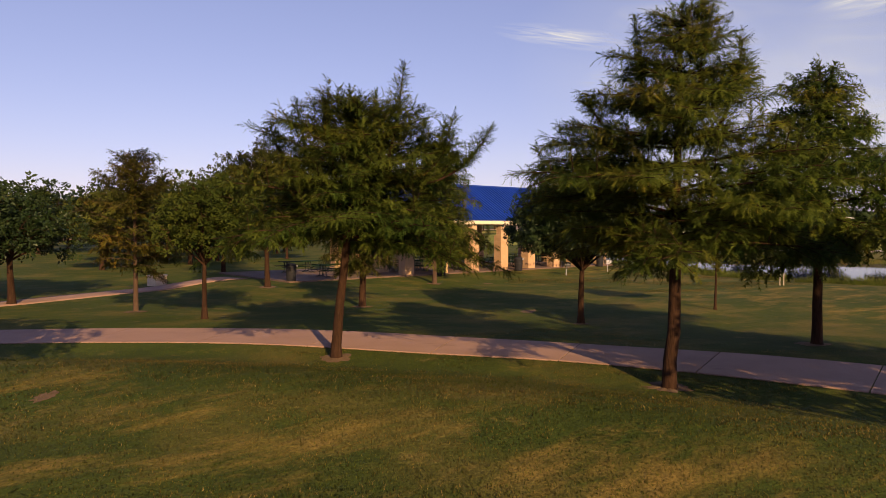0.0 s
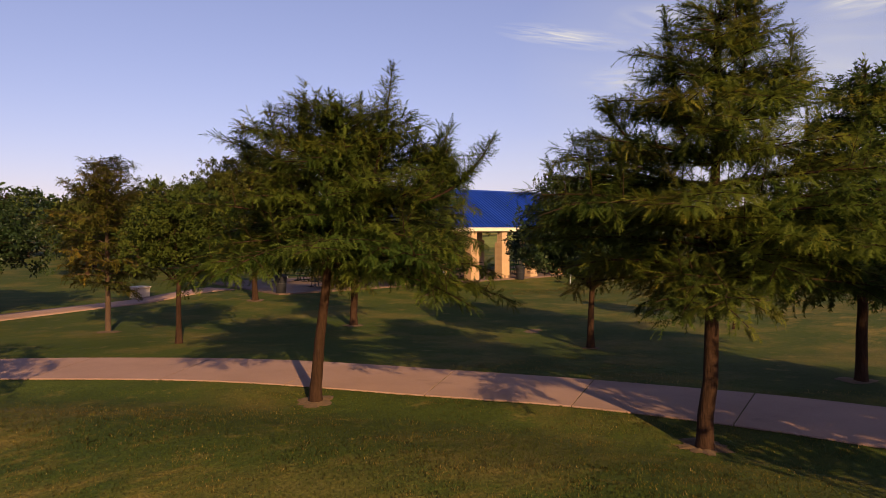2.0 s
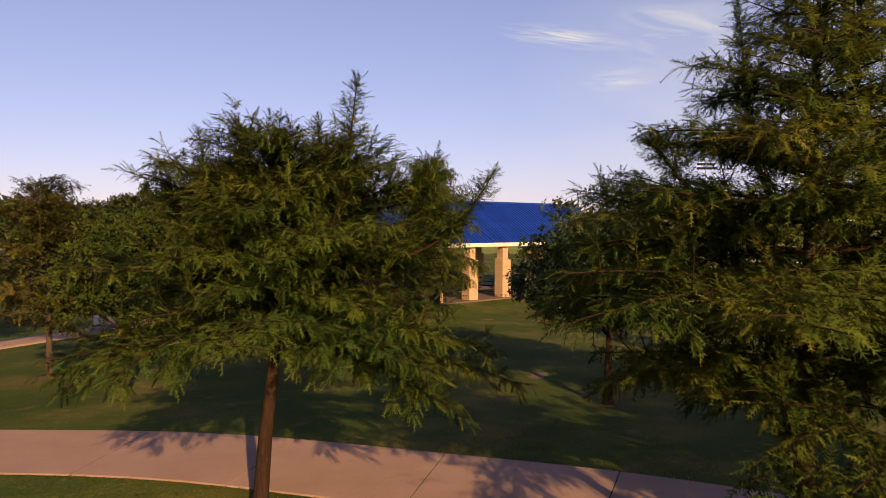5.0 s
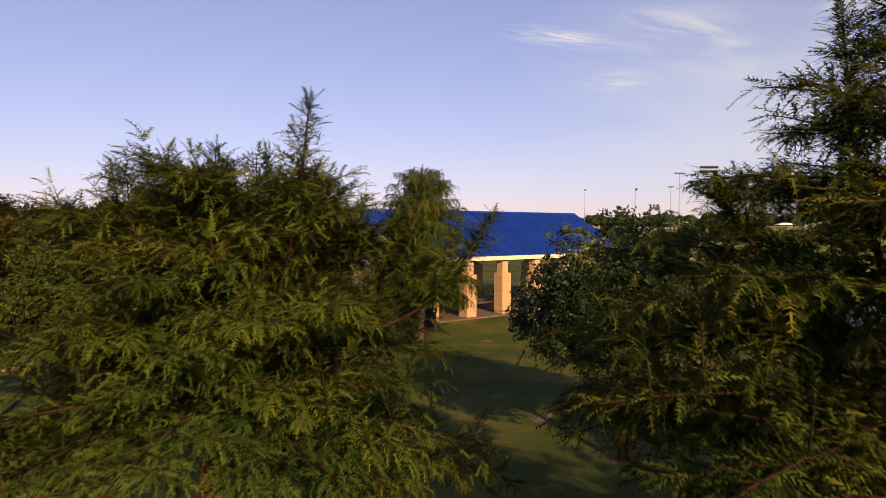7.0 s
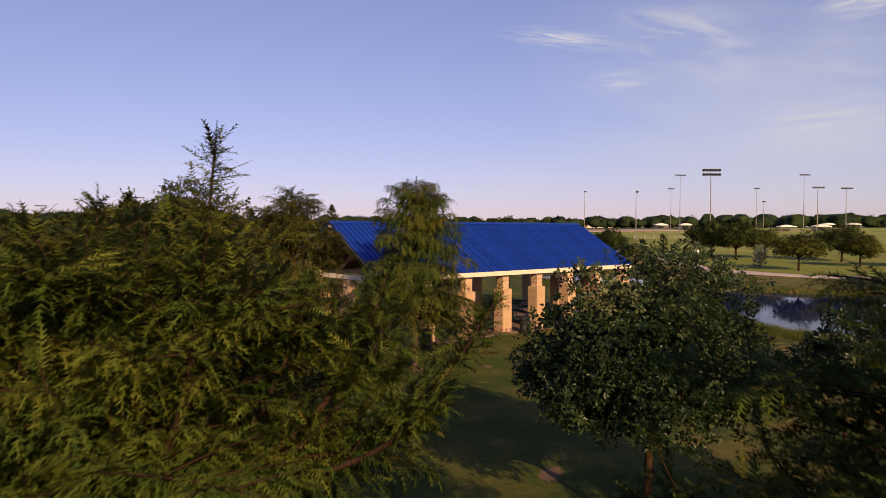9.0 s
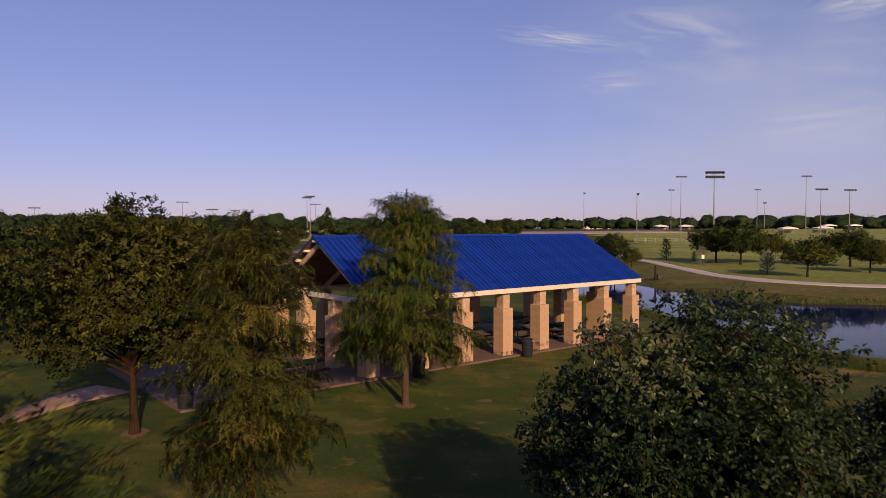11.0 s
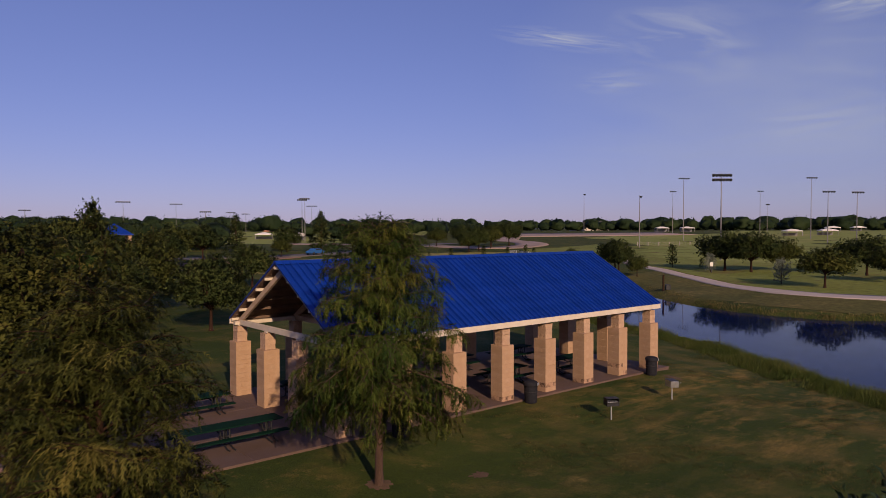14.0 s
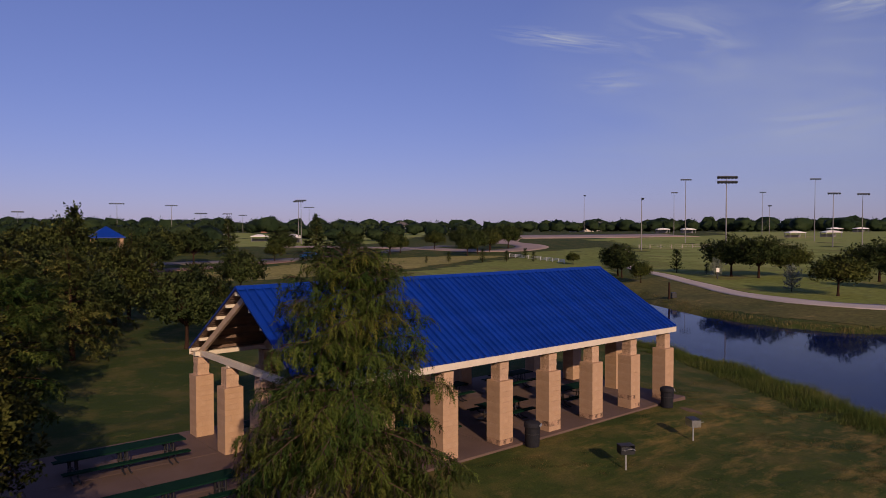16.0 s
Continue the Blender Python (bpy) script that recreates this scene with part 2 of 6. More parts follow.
M_CAN = mat("dark_plastic", (0.012, 0.012, 0.016), (0.022, 0.021, 0.026), scale=5, rough=0.8, spec=0.2, fine=40, fine_amt=0.2)
M_CHROME = mat("bare_steel", (0.60, 0.58, 0.56), (0.75, 0.72, 0.69), scale=8, rough=0.28, metal=0.9, fine=50, fine_amt=0.1)
M_STONE = mat("cast_stone", (0.55, 0.44, 0.34), (0.66, 0.55, 0.44), scale=4, rough=0.9, bump=0.4, bump_scale=40, fine=60)
M_MAST = mat("mast_steel", (0.17, 0.155, 0.15), (0.24, 0.22, 0.21), scale=1, rough=0.6, fine=10, fine_amt=0.1)
M_WHITE = mat("white_sheet", (0.74, 0.68, 0.60), (0.82, 0.77, 0.70), scale=0.5, rough=0.7, fine=6, fine_amt=0.06)
M_REDROAD = mat("red_paving", (0.17, 0.10, 0.075), (0.23, 0.14, 0.10), scale=0.05, rough=0.9, fine=1.5, fine_amt=0.15)
M_ROAD = mat("grey_road", (0.10, 0.088, 0.082), (0.15, 0.13, 0.12), scale=0.06, rough=0.9, fine=2, fine_amt=0.12)
M_FARPATH = mat("far_path", (0.42, 0.34, 0.28), (0.50, 0.41, 0.35), scale=0.2, rough=0.9, fine=4, fine_amt=0.1)
M_TANLOT = mat("tan_paving", (0.29, 0.205, 0.16), (0.35, 0.255, 0.205), scale=0.05, rough=0.9, fine=1.5, fine_amt=0.1)
M_BRICKFAR = mat("far_brick", (0.30, 0.13, 0.09), (0.40, 0.19, 0.13), scale=0.3, rough=0.9)
M_PALEWALL = mat("pale_wall", (0.60, 0.52, 0.44), (0.68, 0.60, 0.52), scale=0.3, rough=0.9)
M_DARKROOF = mat("dark_shingle", (0.09, 0.075, 0.07), (0.14, 0.12, 0.11), scale=0.5, rough=0.9)
M_GLASSDARK = mat("dark_window", (0.02, 0.025, 0.03), (0.04, 0.045, 0.05), scale=0.5, rough=0.15)
M_CARBLUE = mat("blue_car_paint", (0.03, 0.10, 0.28), (0.035, 0.12, 0.32), scale=1, rough=0.25, fine=5, fine_amt=0.03)
M_RUBBER = mat("tyre_rubber", (0.015, 0.015, 0.016), (0.03, 0.03, 0.03), scale=8, rough=0.9)


def water_mat():
    m = bpy.data.materials.new("pond_water")
    m.use_nodes = True
    nt = m.node_tree
    bs = nt.nodes["Principled BSDF"]
    bs.inputs["Base Color"].default_value = (0.004, 0.010, 0.055, 1)
    bs.inputs["Roughness"].default_value = 0.04
    bs.inputs["IOR"].default_value = 1.33
    bs.inputs["Specular IOR Level"].default_value = 0.06
    tc = nt.nodes.new("ShaderNodeTexCoord")
    mp = nt.nodes.new("ShaderNodeMapping")
    mp.inputs["Rotation"].default_value = (0, 0, radians(-40))
    mp.inputs["Scale"].default_value = (1.0, 3.0, 1.0)
    nt.links.new(tc.outputs["Object"], mp.inputs["Vector"])
    n = nt.nodes.new("ShaderNodeTexNoise")
    n.inputs["Scale"].default_value, n.inputs["Detail"].default_value = 1.1, 3.0
    nt.links.new(mp.outputs[0], n.inputs["Vector"])
    bn = nt.nodes.new("ShaderNodeBump")
    bn.inputs["Strength"].default_value, bn.inputs["Distance"].default_value = 0.05, 0.03
    nt.links.new(n.outputs[0], bn.inputs["Height"])
    nt.links.new(bn.outputs[0], bs.inputs["Normal"])
    return m


M_WATER = water_mat()


# ---- mesh helpers ----
def np_mesh(name, verts, faces_list, material, tone=None, soft=None):
    """A mesh from arrays: verts (n, 3); faces_list: arrays of triangles or quads; tone: one value a vertex."""
    me = bpy.data.meshes.new(name)
    verts = np.asarray(verts, dtype=np.float32)
    me.vertices.add(len(verts))
    me.vertices.foreach_set("co", verts.ravel())
    loops = np.concatenate([np.asarray(f, dtype=np.int32).ravel() for f in faces_list])
    sizes = np.concatenate([np.full(len(f), f.shape[1], dtype=np.int32) for f in faces_list])
    starts = np.concatenate(([0], np.cumsum(sizes)[:-1])).astype(np.int32)
    me.loops.add(len(loops))
    me.loops.foreach_set("vertex_index", loops)
    me.polygons.add(len(sizes))
    me.polygons.foreach_set("loop_start", starts)
    me.polygons.foreach_set("loop_total", sizes)
    if tone is not None:
        a = me.attributes.new("tone", "FLOAT", "POINT")
        a.data.foreach_set("value", np.asarray(tone, dtype=np.float32))
    if soft is not None:
        a = me.attributes.new("soft", "FLOAT_VECTOR", "POINT")
        a.data.foreach_set("vector", np.asarray(soft, dtype=np.float32).ravel())
    me.materials.append(material)
    me.update(calc_edges=True)
    return me


def part(name, bm, material, parent=None, label="", smooth=False):
    """Links a bmesh as one mesh object under a thing or part."""
    me = bpy.data.meshes.new(name)
    bm.normal_update()
    bm.to_mesh(me)
    bm.free()
    me.materials.append(material)
    if smooth:
        me.polygons.foreach_set("use_smooth", [True] * len(me.polygons))
    ob = new(name, me)
    ob.parent = parent
    return tagged(ob, label) if label else ob


def share(name, me, parent, x=0, y=0, z=0, rz=0, rx=0, ry=0):
    ob = new(name, me)
    ob.parent = parent
    ob.matrix_basis = pose(x, y, z, rx, ry, rz)
    return ob


def thing(name, label, category, group="", kind="", at=(0, 0, 0), rz=0):
    ob = new(name)
    ob.matrix_basis = pose(*at, 0, 0, rz)
    return tagged(ob, label, category, group, kind)


def box(bm, x0, y0, z0, x1, y1, z1, bevel=0.0):
    r = bmesh.ops.create_cube(bm, size=1.0, matrix=Matrix.Translation(((x0 + x1) / 2, (y0 + y1) / 2, (z0 + z1) / 2)) @ Matrix.Diagonal((x1 - x0, y1 - y0, z1 - z0, 1)))
    if bevel:
        edges = {e for v in r["verts"] for e in v.link_edges}
        bmesh.ops.bevel(bm, geom=list(edges), offset=bevel, segments=1, affect="EDGES")
    return bm


def boxed(x0, y0, z0, x1, y1, z1, bevel=0.0):
    return box(bmesh.new(), x0, y0, z0, x1, y1, z1, bevel)


def beam(p, q, w, h, bevel=0.0, up=(0, 0, 1)):
    """A straight bar of width w and height h from p to q."""
    p, q = Vector(p), Vector(q)
    d = (q - p)
    x = d.normalized()
    y = Vector(up).cross(x).normalized()
    z = x.cross(y)
    m = Matrix((x, y, z)).transposed().to_4x4()
    m.translation = (p + q) / 2
    bm = boxed(-d.length / 2, -w / 2, -h / 2, d.length / 2, w / 2, h / 2, bevel)
    bm.transform(m)
    return bm


def lathe(profile, seg=16, cap=True):
    """A turned solid from (radius, z) pairs."""
    bm = bmesh.new()
    rings = []
    for r, z in profile:
        rings.append([bm.verts.new((r * math.cos(2 * math.pi * k / seg), r * math.sin(2 * math.pi * k / seg), z)) for k in range(seg)])
    for a, b in zip(rings, rings[1:]):
        for k in range(seg):
            bm.faces.new((a[k], a[(k + 1) % seg], b[(k + 1) % seg], b[k]))
    if cap:
        bm.faces.new(rings[0][::-1])
        bm.faces.new(rings[-1])
    return bm


def tube_bm(points, r, seg=6):
    """A round bar along points."""
    v, f = tube([Vector(p) for p in points], [r] * len(points), seg)
    bm = bmesh.new()
    vs = [bm.verts.new(c) for c in v]
    for q in f:
        bm.faces.new([vs[k] for k in q])
    for end, rev in ((vs[:seg], True), (vs[-seg:], False)):
        bm.faces.new(end[::-1] if rev else end)
    return bm


def tube(points, radii, seg=6):
    pts = np.array([tuple(p) for p in points], dtype=float)
    d = np.gradient(pts, axis=0)
    d /= np.linalg.norm(d, axis=1)[:, None] + 1e-9
    ref = np.where(np.abs(d[:, 2:3]) > 0.9, np.array([[1.0, 0, 0]]), np.array([[0, 0, 1.0]]))
    if np.abs(d[:, 2]).mean() > 0.6:
        ref = np.tile([[1.0, 0, 0]], (len(pts), 1))
    u = np.cross(d, ref)
    u /= np.linalg.norm(u, axis=1)[:, None] + 1e-9
    w = np.cross(d, u)
    a = np.arange(seg) * 2 * np.pi / seg
    ring = np.cos(a)[None, :, None] * u[:, None, :] + np.sin(a)[None, :, None] * w[:, None, :]
    v = (pts[:, None, :] + ring * np.asarray(radii)[:, None, None]).reshape(-1, 3)
    n = len(pts)
    i = np.arange(n - 1)[:, None] * seg
    k = np.arange(seg)[None, :]
    k2 = (k + 1) % seg
    f = np.stack([i + k, i + k2, i + seg + k2, i + seg + k], axis=-1).reshape(-1, 4)
    return v, f


# ---- lie of the land ----
def smooth01(v, lo, hi):
    t = np.clip((v - lo) / (hi - lo), 0, 1)
    return t * t * (3 - 2 * t)


FOOTPATH = [(-48, -3.0), (-40, -5.2), (-33, -7.6), (-27.5, -10.2), (-22.4, -13.2), (-19.7, -15.4), (-17.2, -17.9), (-15.0, -20.9), (-13.1, -23.6), (-11.95, -26.1),
            (-11.2, -28.6), (-10.6, -31.5), (-10.3, -36), (-10.6, -42), (-11.6, -50)]
POND = [(58, 44), (50, 34), (42, 20), (37, 11.5), (35.5, 5), (31.5, -1), (27.5, -7), (25.0, -14), (26, -26), (34, -42), (52, -50),
        (66, -36), (64, -16), (61, -2), (54.5, 5), (54, 11), (56, 17), (62, 27), (70, 38), (68, 46)]
WATER_Z = -1.2


def poly_dist(x, y, poly):
    """Signed distance to a polygon, negative inside."""
    x, y = np.asarray(x, float), np.asarray(y, float)
    best = np.full(x.shape, 1e9)
    inside = np.zeros(x.shape, bool)
    for (ax, ay), (bx, by) in zip(poly, poly[1:] + poly[:1]):
        ex, ey = bx - ax, by - ay
        t = np.clip(((x - ax) * ex + (y - ay) * ey) / (ex * ex + ey * ey), 0, 1)
        best = np.minimum(best, np.hypot(x - ax - t * ex, y - ay - t * ey))
        cross = ((ay > y) != (by > y)) & (x < (bx - ax) * (y - ay) / (by - ay + 1e-12) + ax)
        inside ^= cross
    return np.where(inside, -best, best)


def path_side(x, y):
    """Distance to the footpath's middle, positive on its near, southern side."""
    best, sign = np.full(np.shape(x), 1e9), np.ones(np.shape(x))
    for (ax, ay), (bx, by) in zip(FOOTPATH, FOOTPATH[1:]):
        ex, ey = bx - ax, by - ay
        t = np.clip(((x - ax) * ex + (y - ay) * ey) / (ex * ex + ey * ey), 0, 1)
        d = np.hypot(x - ax - t * ex, y - ay - t * ey)
        c = np.sign(ex * (y - ay) - ey * (x - ax))
        sign = np.where(d < best, c, sign)
        best = np.minimum(d, best)
    return -best * sign


def ground_z(x, y):
    x, y = np.asarray(x, float), np.asarray(y, float)
    u = -(x * 0.64 + y * 0.77)
    side = smooth01(x * 0.766 - y * 0.642, 0, 8)
    near = path_side(x, y)
    z = -0.30 - 0.12 * smooth01(near, 1.3, 2.8) + 0.52 * smooth01(near, 2.0, 6.2) - 0.20 * smooth01(near, 5.8, 9.5) + 0.33 * smooth01(u, 13 + 5 * side, 26 + 3 * side)
    dx = np.maximum(np.maximum(-9.5 - x, x - 20.2), 0)
    dy = np.maximum(np.maximum(-0.7 - y, y - 9.3), 0)
    z = z + 0.22 * (1 - smooth01(np.hypot(dx, dy), 0.3, 5.0))
    z = z + 0.05 * np.sin(x * 0.31 + 1.0) * np.sin(y * 0.27) * smooth01(np.hypot(dx, dy), 2, 8)
    r = np.hypot(x + 10, y + 18)
    z = z + 3.1 * smooth01(r, 70, 220) + 3.6 * smooth01(r, 200, 420) + 2.5 * smooth01(r, 420, 1200)
    d = poly_dist(x, y, POND)
    z = z - 0.40 * (1 - smooth01(d, 2, 13))
    return z + (-2.4 - z) * (1 - smooth01(d, -2.5, 3.2))


def gz(x, y):
    return float(ground_z(np.array([x]), np.array([y]))[0])

# ---- ground, water, paths ----
def axis(lo, hi, step, far, fine_to, grow=1.16):
    """Grid lines: twice as fine from lo to fine_to, even to hi, then ever wider."""
    a = list(np.arange(lo, fine_to, step / 2)) + list(np.arange(fine_to, hi + 1e-6, step))
    s = step
    while a[-1] < far:
        s *= grow
        a.append(a[-1] + s)
    s = step
    b = [a[0]]
    while b[-1] > -far:
        s *= grow
        b.append(b[-1] - s)
    return np.array(b[:0:-1] + a)


gx, gy = axis(-34, 72, 0.8, 3200, 0.0), axis(-44, 50, 0.8, 3200, -6.0)
GX, GY = np.meshgrid(gx, gy, indexing="ij")
GV = np.stack([GX, GY, ground_z(GX, GY)], -1).reshape(-1, 3)
ni, nj = len(gx), len(gy)
ii, jj = np.meshgrid(np.arange(ni - 1), np.arange(nj - 1), indexing="ij")
base_i = (ii * nj + jj).ravel()
GF = np.stack([base_i, base_i + nj, base_i + nj + 1, base_i + 1], -1)
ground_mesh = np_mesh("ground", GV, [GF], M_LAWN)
# dry turf towards the pond; before the footpath raised to brighten the lawn like sunlight
DRY_LIT = np.maximum(smooth01(GX, 3, 17) * smooth01(-GY, -3, 4), 0.75 * smooth01(path_side(GX, GY), 3.0, 8) * smooth01(-GX, 8, 16))
# golden colour here stands in for sunlit lawn as well as dry turf
DRY_LIT = np.maximum(DRY_LIT, 0.8 * smooth01(GX, -6, 5) * smooth01(-GY, 8, 14))
ground_mesh.attributes.new("dry", "FLOAT", "POINT").data.foreach_set("value", DRY_LIT.astype(np.float32).ravel())
ground_mesh.polygons.foreach_set("use_smooth", [True] * len(ground_mesh.polygons))
ground = tagged(new("ground", ground_mesh), "mown park lawn, olive green with dry tan patches", "lawn", kind="structure")

wb = bmesh.new()
for px, py in POND:
    c = Vector((px - 48, py, 0))
    wb.verts.new((48 + c.x + c.normalized().x * 3.0, py + c.normalized().y * 3.0, WATER_Z))
wb.faces.new(wb.verts)
bmesh.ops.recalc_face_normals(wb, faces=wb.faces)
if wb.faces[:] and wb.faces[:][0].normal.z < 0:
    bmesh.ops.reverse_faces(wb, faces=wb.faces)
water = tagged(part("water", wb, M_WATER), "still dark pond water that mirrors trees and sky", "pond", kind="structure")


def spline(pts, step=0.5):
    """Points at even steps along a smooth curve through pts."""
    p = np.array([pts[0]] + list(pts) + [pts[-1]], float)
    out = []
    for k in range(1, len(p) - 2):
        for t in np.linspace(0, 1, 24, endpoint=False):
            a, b, c, d = p[k - 1], p[k], p[k + 1], p[k + 2]
            out.append(0.5 * ((2 * b) + (c - a) * t + (2 * a - 5 * b + 4 * c - d) * t * t + (3 * b - a - 3 * c + d) * t ** 3))
    out = np.array(out + [p[-1]])
    s = np.concatenate(([0], np.cumsum(np.linalg.norm(np.diff(out, axis=0), axis=1))))
    q = np.arange(0, s[-1], step)
    return np.stack([np.interp(q, s, out[:, k]) for k in range(2)], -1)


def ribbon(name, pts, width, material, lift, label, category, step=1.0, thick=0.12, widths=None):
    """A paved strip laid on the ground along a curve."""
    c = spline(pts, step)
    d = np.gradient(c, axis=0)
    d /= np.linalg.norm(d, axis=1)[:, None]
    nrm = np.stack([-d[:, 1], d[:, 0]], -1)
    w = np.full(len(c), width) if widths is None else np.interp(np.linspace(0, 1, len(c)), np.linspace(0, 1, len(widths)), widths)
    rows = []
    for off in (-0.5, -0.25, 0, 0.25, 0.5):
        p = c + nrm * (off * w)[:, None]
        rows.append(np.column_stack([p, ground_z(p[:, 0], p[:, 1]) + lift]))
    low0, low1 = rows[0] - (0, 0, thick), rows[-1] - (0, 0, thick)
    rows = [low0] + rows + [low1]
    v = np.stack(rows, 1)
    n, m = v.shape[:2]
    i, j = np.meshgrid(np.arange(n - 1), np.arange(m - 1), indexing="ij")
    b = (i * m + j).ravel()
    f = np.stack([b, b + m, b + m + 1, b + 1], -1)[:, ::-1]
    return tagged(new(name, np_mesh(name, v.reshape(-1, 3), [f], material)), label, category, kind="structure")


# the footpath past the first trees, cast in bays with open joints
foot = thing("footpath", "pinkish concrete footpath cast in bays with open joints", "path", kind="structure")
fc = spline(FOOTPATH, 0.5)
fd = np.gradient(fc, axis=0)
fd /= np.linalg.norm(fd, axis=1)[:, None]
fn = np.stack([-fd[:, 1], fd[:, 0]], -1)
PATH_W = 2.65
for k in range(0, len(fc) - 6, 6):
    bm = bmesh.new()
    rows = []
    for q in range(k, k + 7):
        c, n, d = fc[q], fn[q], fd[q]
        sh = 0.012 if q == k else (-0.012 if q == k + 6 else 0.0)
        c = c + d * sh
        l, r = c + n * PATH_W / 2, c - n * PATH_W / 2
        zl, zr_ = gz(*l) + 0.024, gz(*r) + 0.024
        rows.append([bm.verts.new((l[0], l[1], zl - 0.12)), bm.verts.new((l[0], l[1], zl - 0.01)), bm.verts.new((*(l - n * 0.02), zl)),
                     bm.verts.new((*(r + n * 0.02), zr_)), bm.verts.new((r[0], r[1], zr_ - 0.01)), bm.verts.new((r[0], r[1], zr_ - 0.12))])
    for a, b in zip(rows, rows[1:]):
        for j in range(5):
            bm.faces.new((a[j], b[j], b[j + 1], a[j + 1]))
    bm.faces.new(rows[0])
    bm.faces.new(rows[-1][::-1])
    bmesh.ops.recalc_face_normals(bm, faces=bm.faces)
    part("paving_bay", bm, M_PATH, foot)

# the side path to the shelter
ribbon("side_path", [(-46, -7.5), (-38, -5.8), (-30, -3.6), (-24, -1.8), (-19.5, 0.2), (-15, 2.2), (-11.5, 3.9), (-8.5, 5.0)], 2.0, M_PATH, 0.03,
       "pale concrete side path curving to the shelter", "path", step=0.8, widths=[2.0, 2.0, 2.0, 1.8, 1.7, 2.2])

# ---- trees ----
def frames_of(d, rng, roll=0.5):
    """For directions d (n, 3): side and up vectors, rolled a little."""
    up = np.tile([[0.0, 0, 1.0]], (len(d), 1))
    up[np.abs(d[:, 2]) > 0.95] = (1.0, 0, 0)
    s = np.cross(up, d)
    s /= np.linalg.norm(s, axis=1)[:, None] + 1e-9
    u = np.cross(d, s)
    a = rng.normal(0, roll, len(d))[:, None]
    return s * np.cos(a) + u * np.sin(a), u * np.cos(a) - s * np.sin(a)


def feather_template(pairs=4, droop=0.3, reach=0.24, base=0.065, rng=None):
    """A feather-like frond one unit long: pointed leaflets in pairs along a drooping stalk, and a tip."""
    tris = []
    for j in range(pairs):
        for sg in (-1, 1):
            x = (j + 0.25 + 0.5 * rng.random()) / (pairs + 0.6)
            z = -droop * x * x
            l = reach * (1.1 - 0.55 * x) * rng.uniform(0.75, 1.25)
            tris.append([(x - base, 0.0, z + droop * base * x), (x + base, 0.0, z - droop * base * x), (x + l * 0.85, sg * l, z - droop * l * x + rng.uniform(-0.35, 0.15) * l)])
    tris.append([(0.55, -0.03, -droop * 0.3), (0.55, 0.03, -droop * 0.3), (1.04, 0, -droop * 1.08)])
    return np.array(tris)


def leafcluster_template(n=7, leaf=0.75, width=0.42, rng=None):
    """A tuft of broad leaves about one unit across; each leaf is two triangles folded along its rib."""
    tris = []
    for j in range(n):
        a, e = rng.random() * 2 * math.pi, rng.uniform(-0.7, 0.9)
        d = np.array([math.cos(a) * math.cos(e), math.sin(a) * math.cos(e), math.sin(e)])
        s = np.cross(d, (0.1, 0.2, 1.0))
        s /= np.linalg.norm(s)
        u = np.cross(s, d)
        o = d * rng.uniform(0.05, 0.35)
        l = leaf * rng.uniform(0.7, 1.1)
        tip = o + d * l - u * 0.10
        m1, m2 = o + d * l * 0.5 + s * width * 0.5 + u * 0.06, o + d * l * 0.5 - s * width * 0.5 + u * 0.06
        tris += [[o, m1, tip], [o, tip, m2]]
    return np.array(tris)


def flake_template(n=4, leaf=0.62, width=0.5, rng=None):
    """A loose tuft of single leaf faces, for crowns far off."""
    tris = []
    for j in range(n):
        o = rng.normal(0, 0.36, 3)
        d = rng.normal(0, 1, 3)
        d /= np.linalg.norm(d)
        u = np.cross(d, rng.normal(0, 1, 3))
        u /= np.linalg.norm(u)
        l = leaf * rng.uniform(0.7, 1.2)
        tris.append([o - u * width / 2 * l / leaf, o + u * width / 2 * l / leaf, o + d * l])
    return np.array(tris)


def scatter(templates, P, D, size, tone, rng, roll=0.6, centre=None):
    """Leaf triangles for sprays at P pointing along D, with one soft normal a spray."""
    V, T, N = [], [], []
    out = P - (P.mean(axis=0) if centre is None else centre)
    out /= np.linalg.norm(out, axis=1)[:, None] + 1e-9
    soft = 0.30 * np.array([[0, 0, 1.0]]) + 0.40 * out + 0.25 * D + rng.normal(0, 0.32, P.shape)
    soft /= np.linalg.norm(soft, axis=1)[:, None] + 1e-9
    pick = rng.integers(0, len(templates), len(P))
    S, U = frames_of(D, rng, roll)
    for k, tpl in enumerate(templates):
        m = pick == k
        if not m.any():
            continue
        t = tpl.reshape(-1, 3)
        v = P[m][:, None, :] + size[m][:, None, None] * (t[None, :, 0:1] * D[m][:, None, :] + t[None, :, 1:2] * S[m][:, None, :] + t[None, :, 2:3] * U[m][:, None, :])
        V.append(v.reshape(-1, 3))
        T.append(np.repeat(tone[m], len(t)))
        N.append(np.repeat(soft[m], len(t), axis=0))
    V, T, N = np.concatenate(V), np.concatenate(T), np.concatenate(N)
    return V, np.arange(len(V)).reshape(-1, 3), T, N


def limb_path(start, az, elev, length, droop, rng, n=7):
    """A limb that leaves at elev and bends by droop along its way."""
    pts = [np.array(start, float)]
    a, e = az, elev
    for k in range(n):
        e -= droop / n * (0.6 + 0.8 * k / n)
        a += rng.normal(0, 0.07)
        pts.append(pts[-1] + length / n * np.array([math.cos(a) * math.cos(e), math.sin(a) * math.cos(e), math.sin(e)]))
    return np.array(pts)


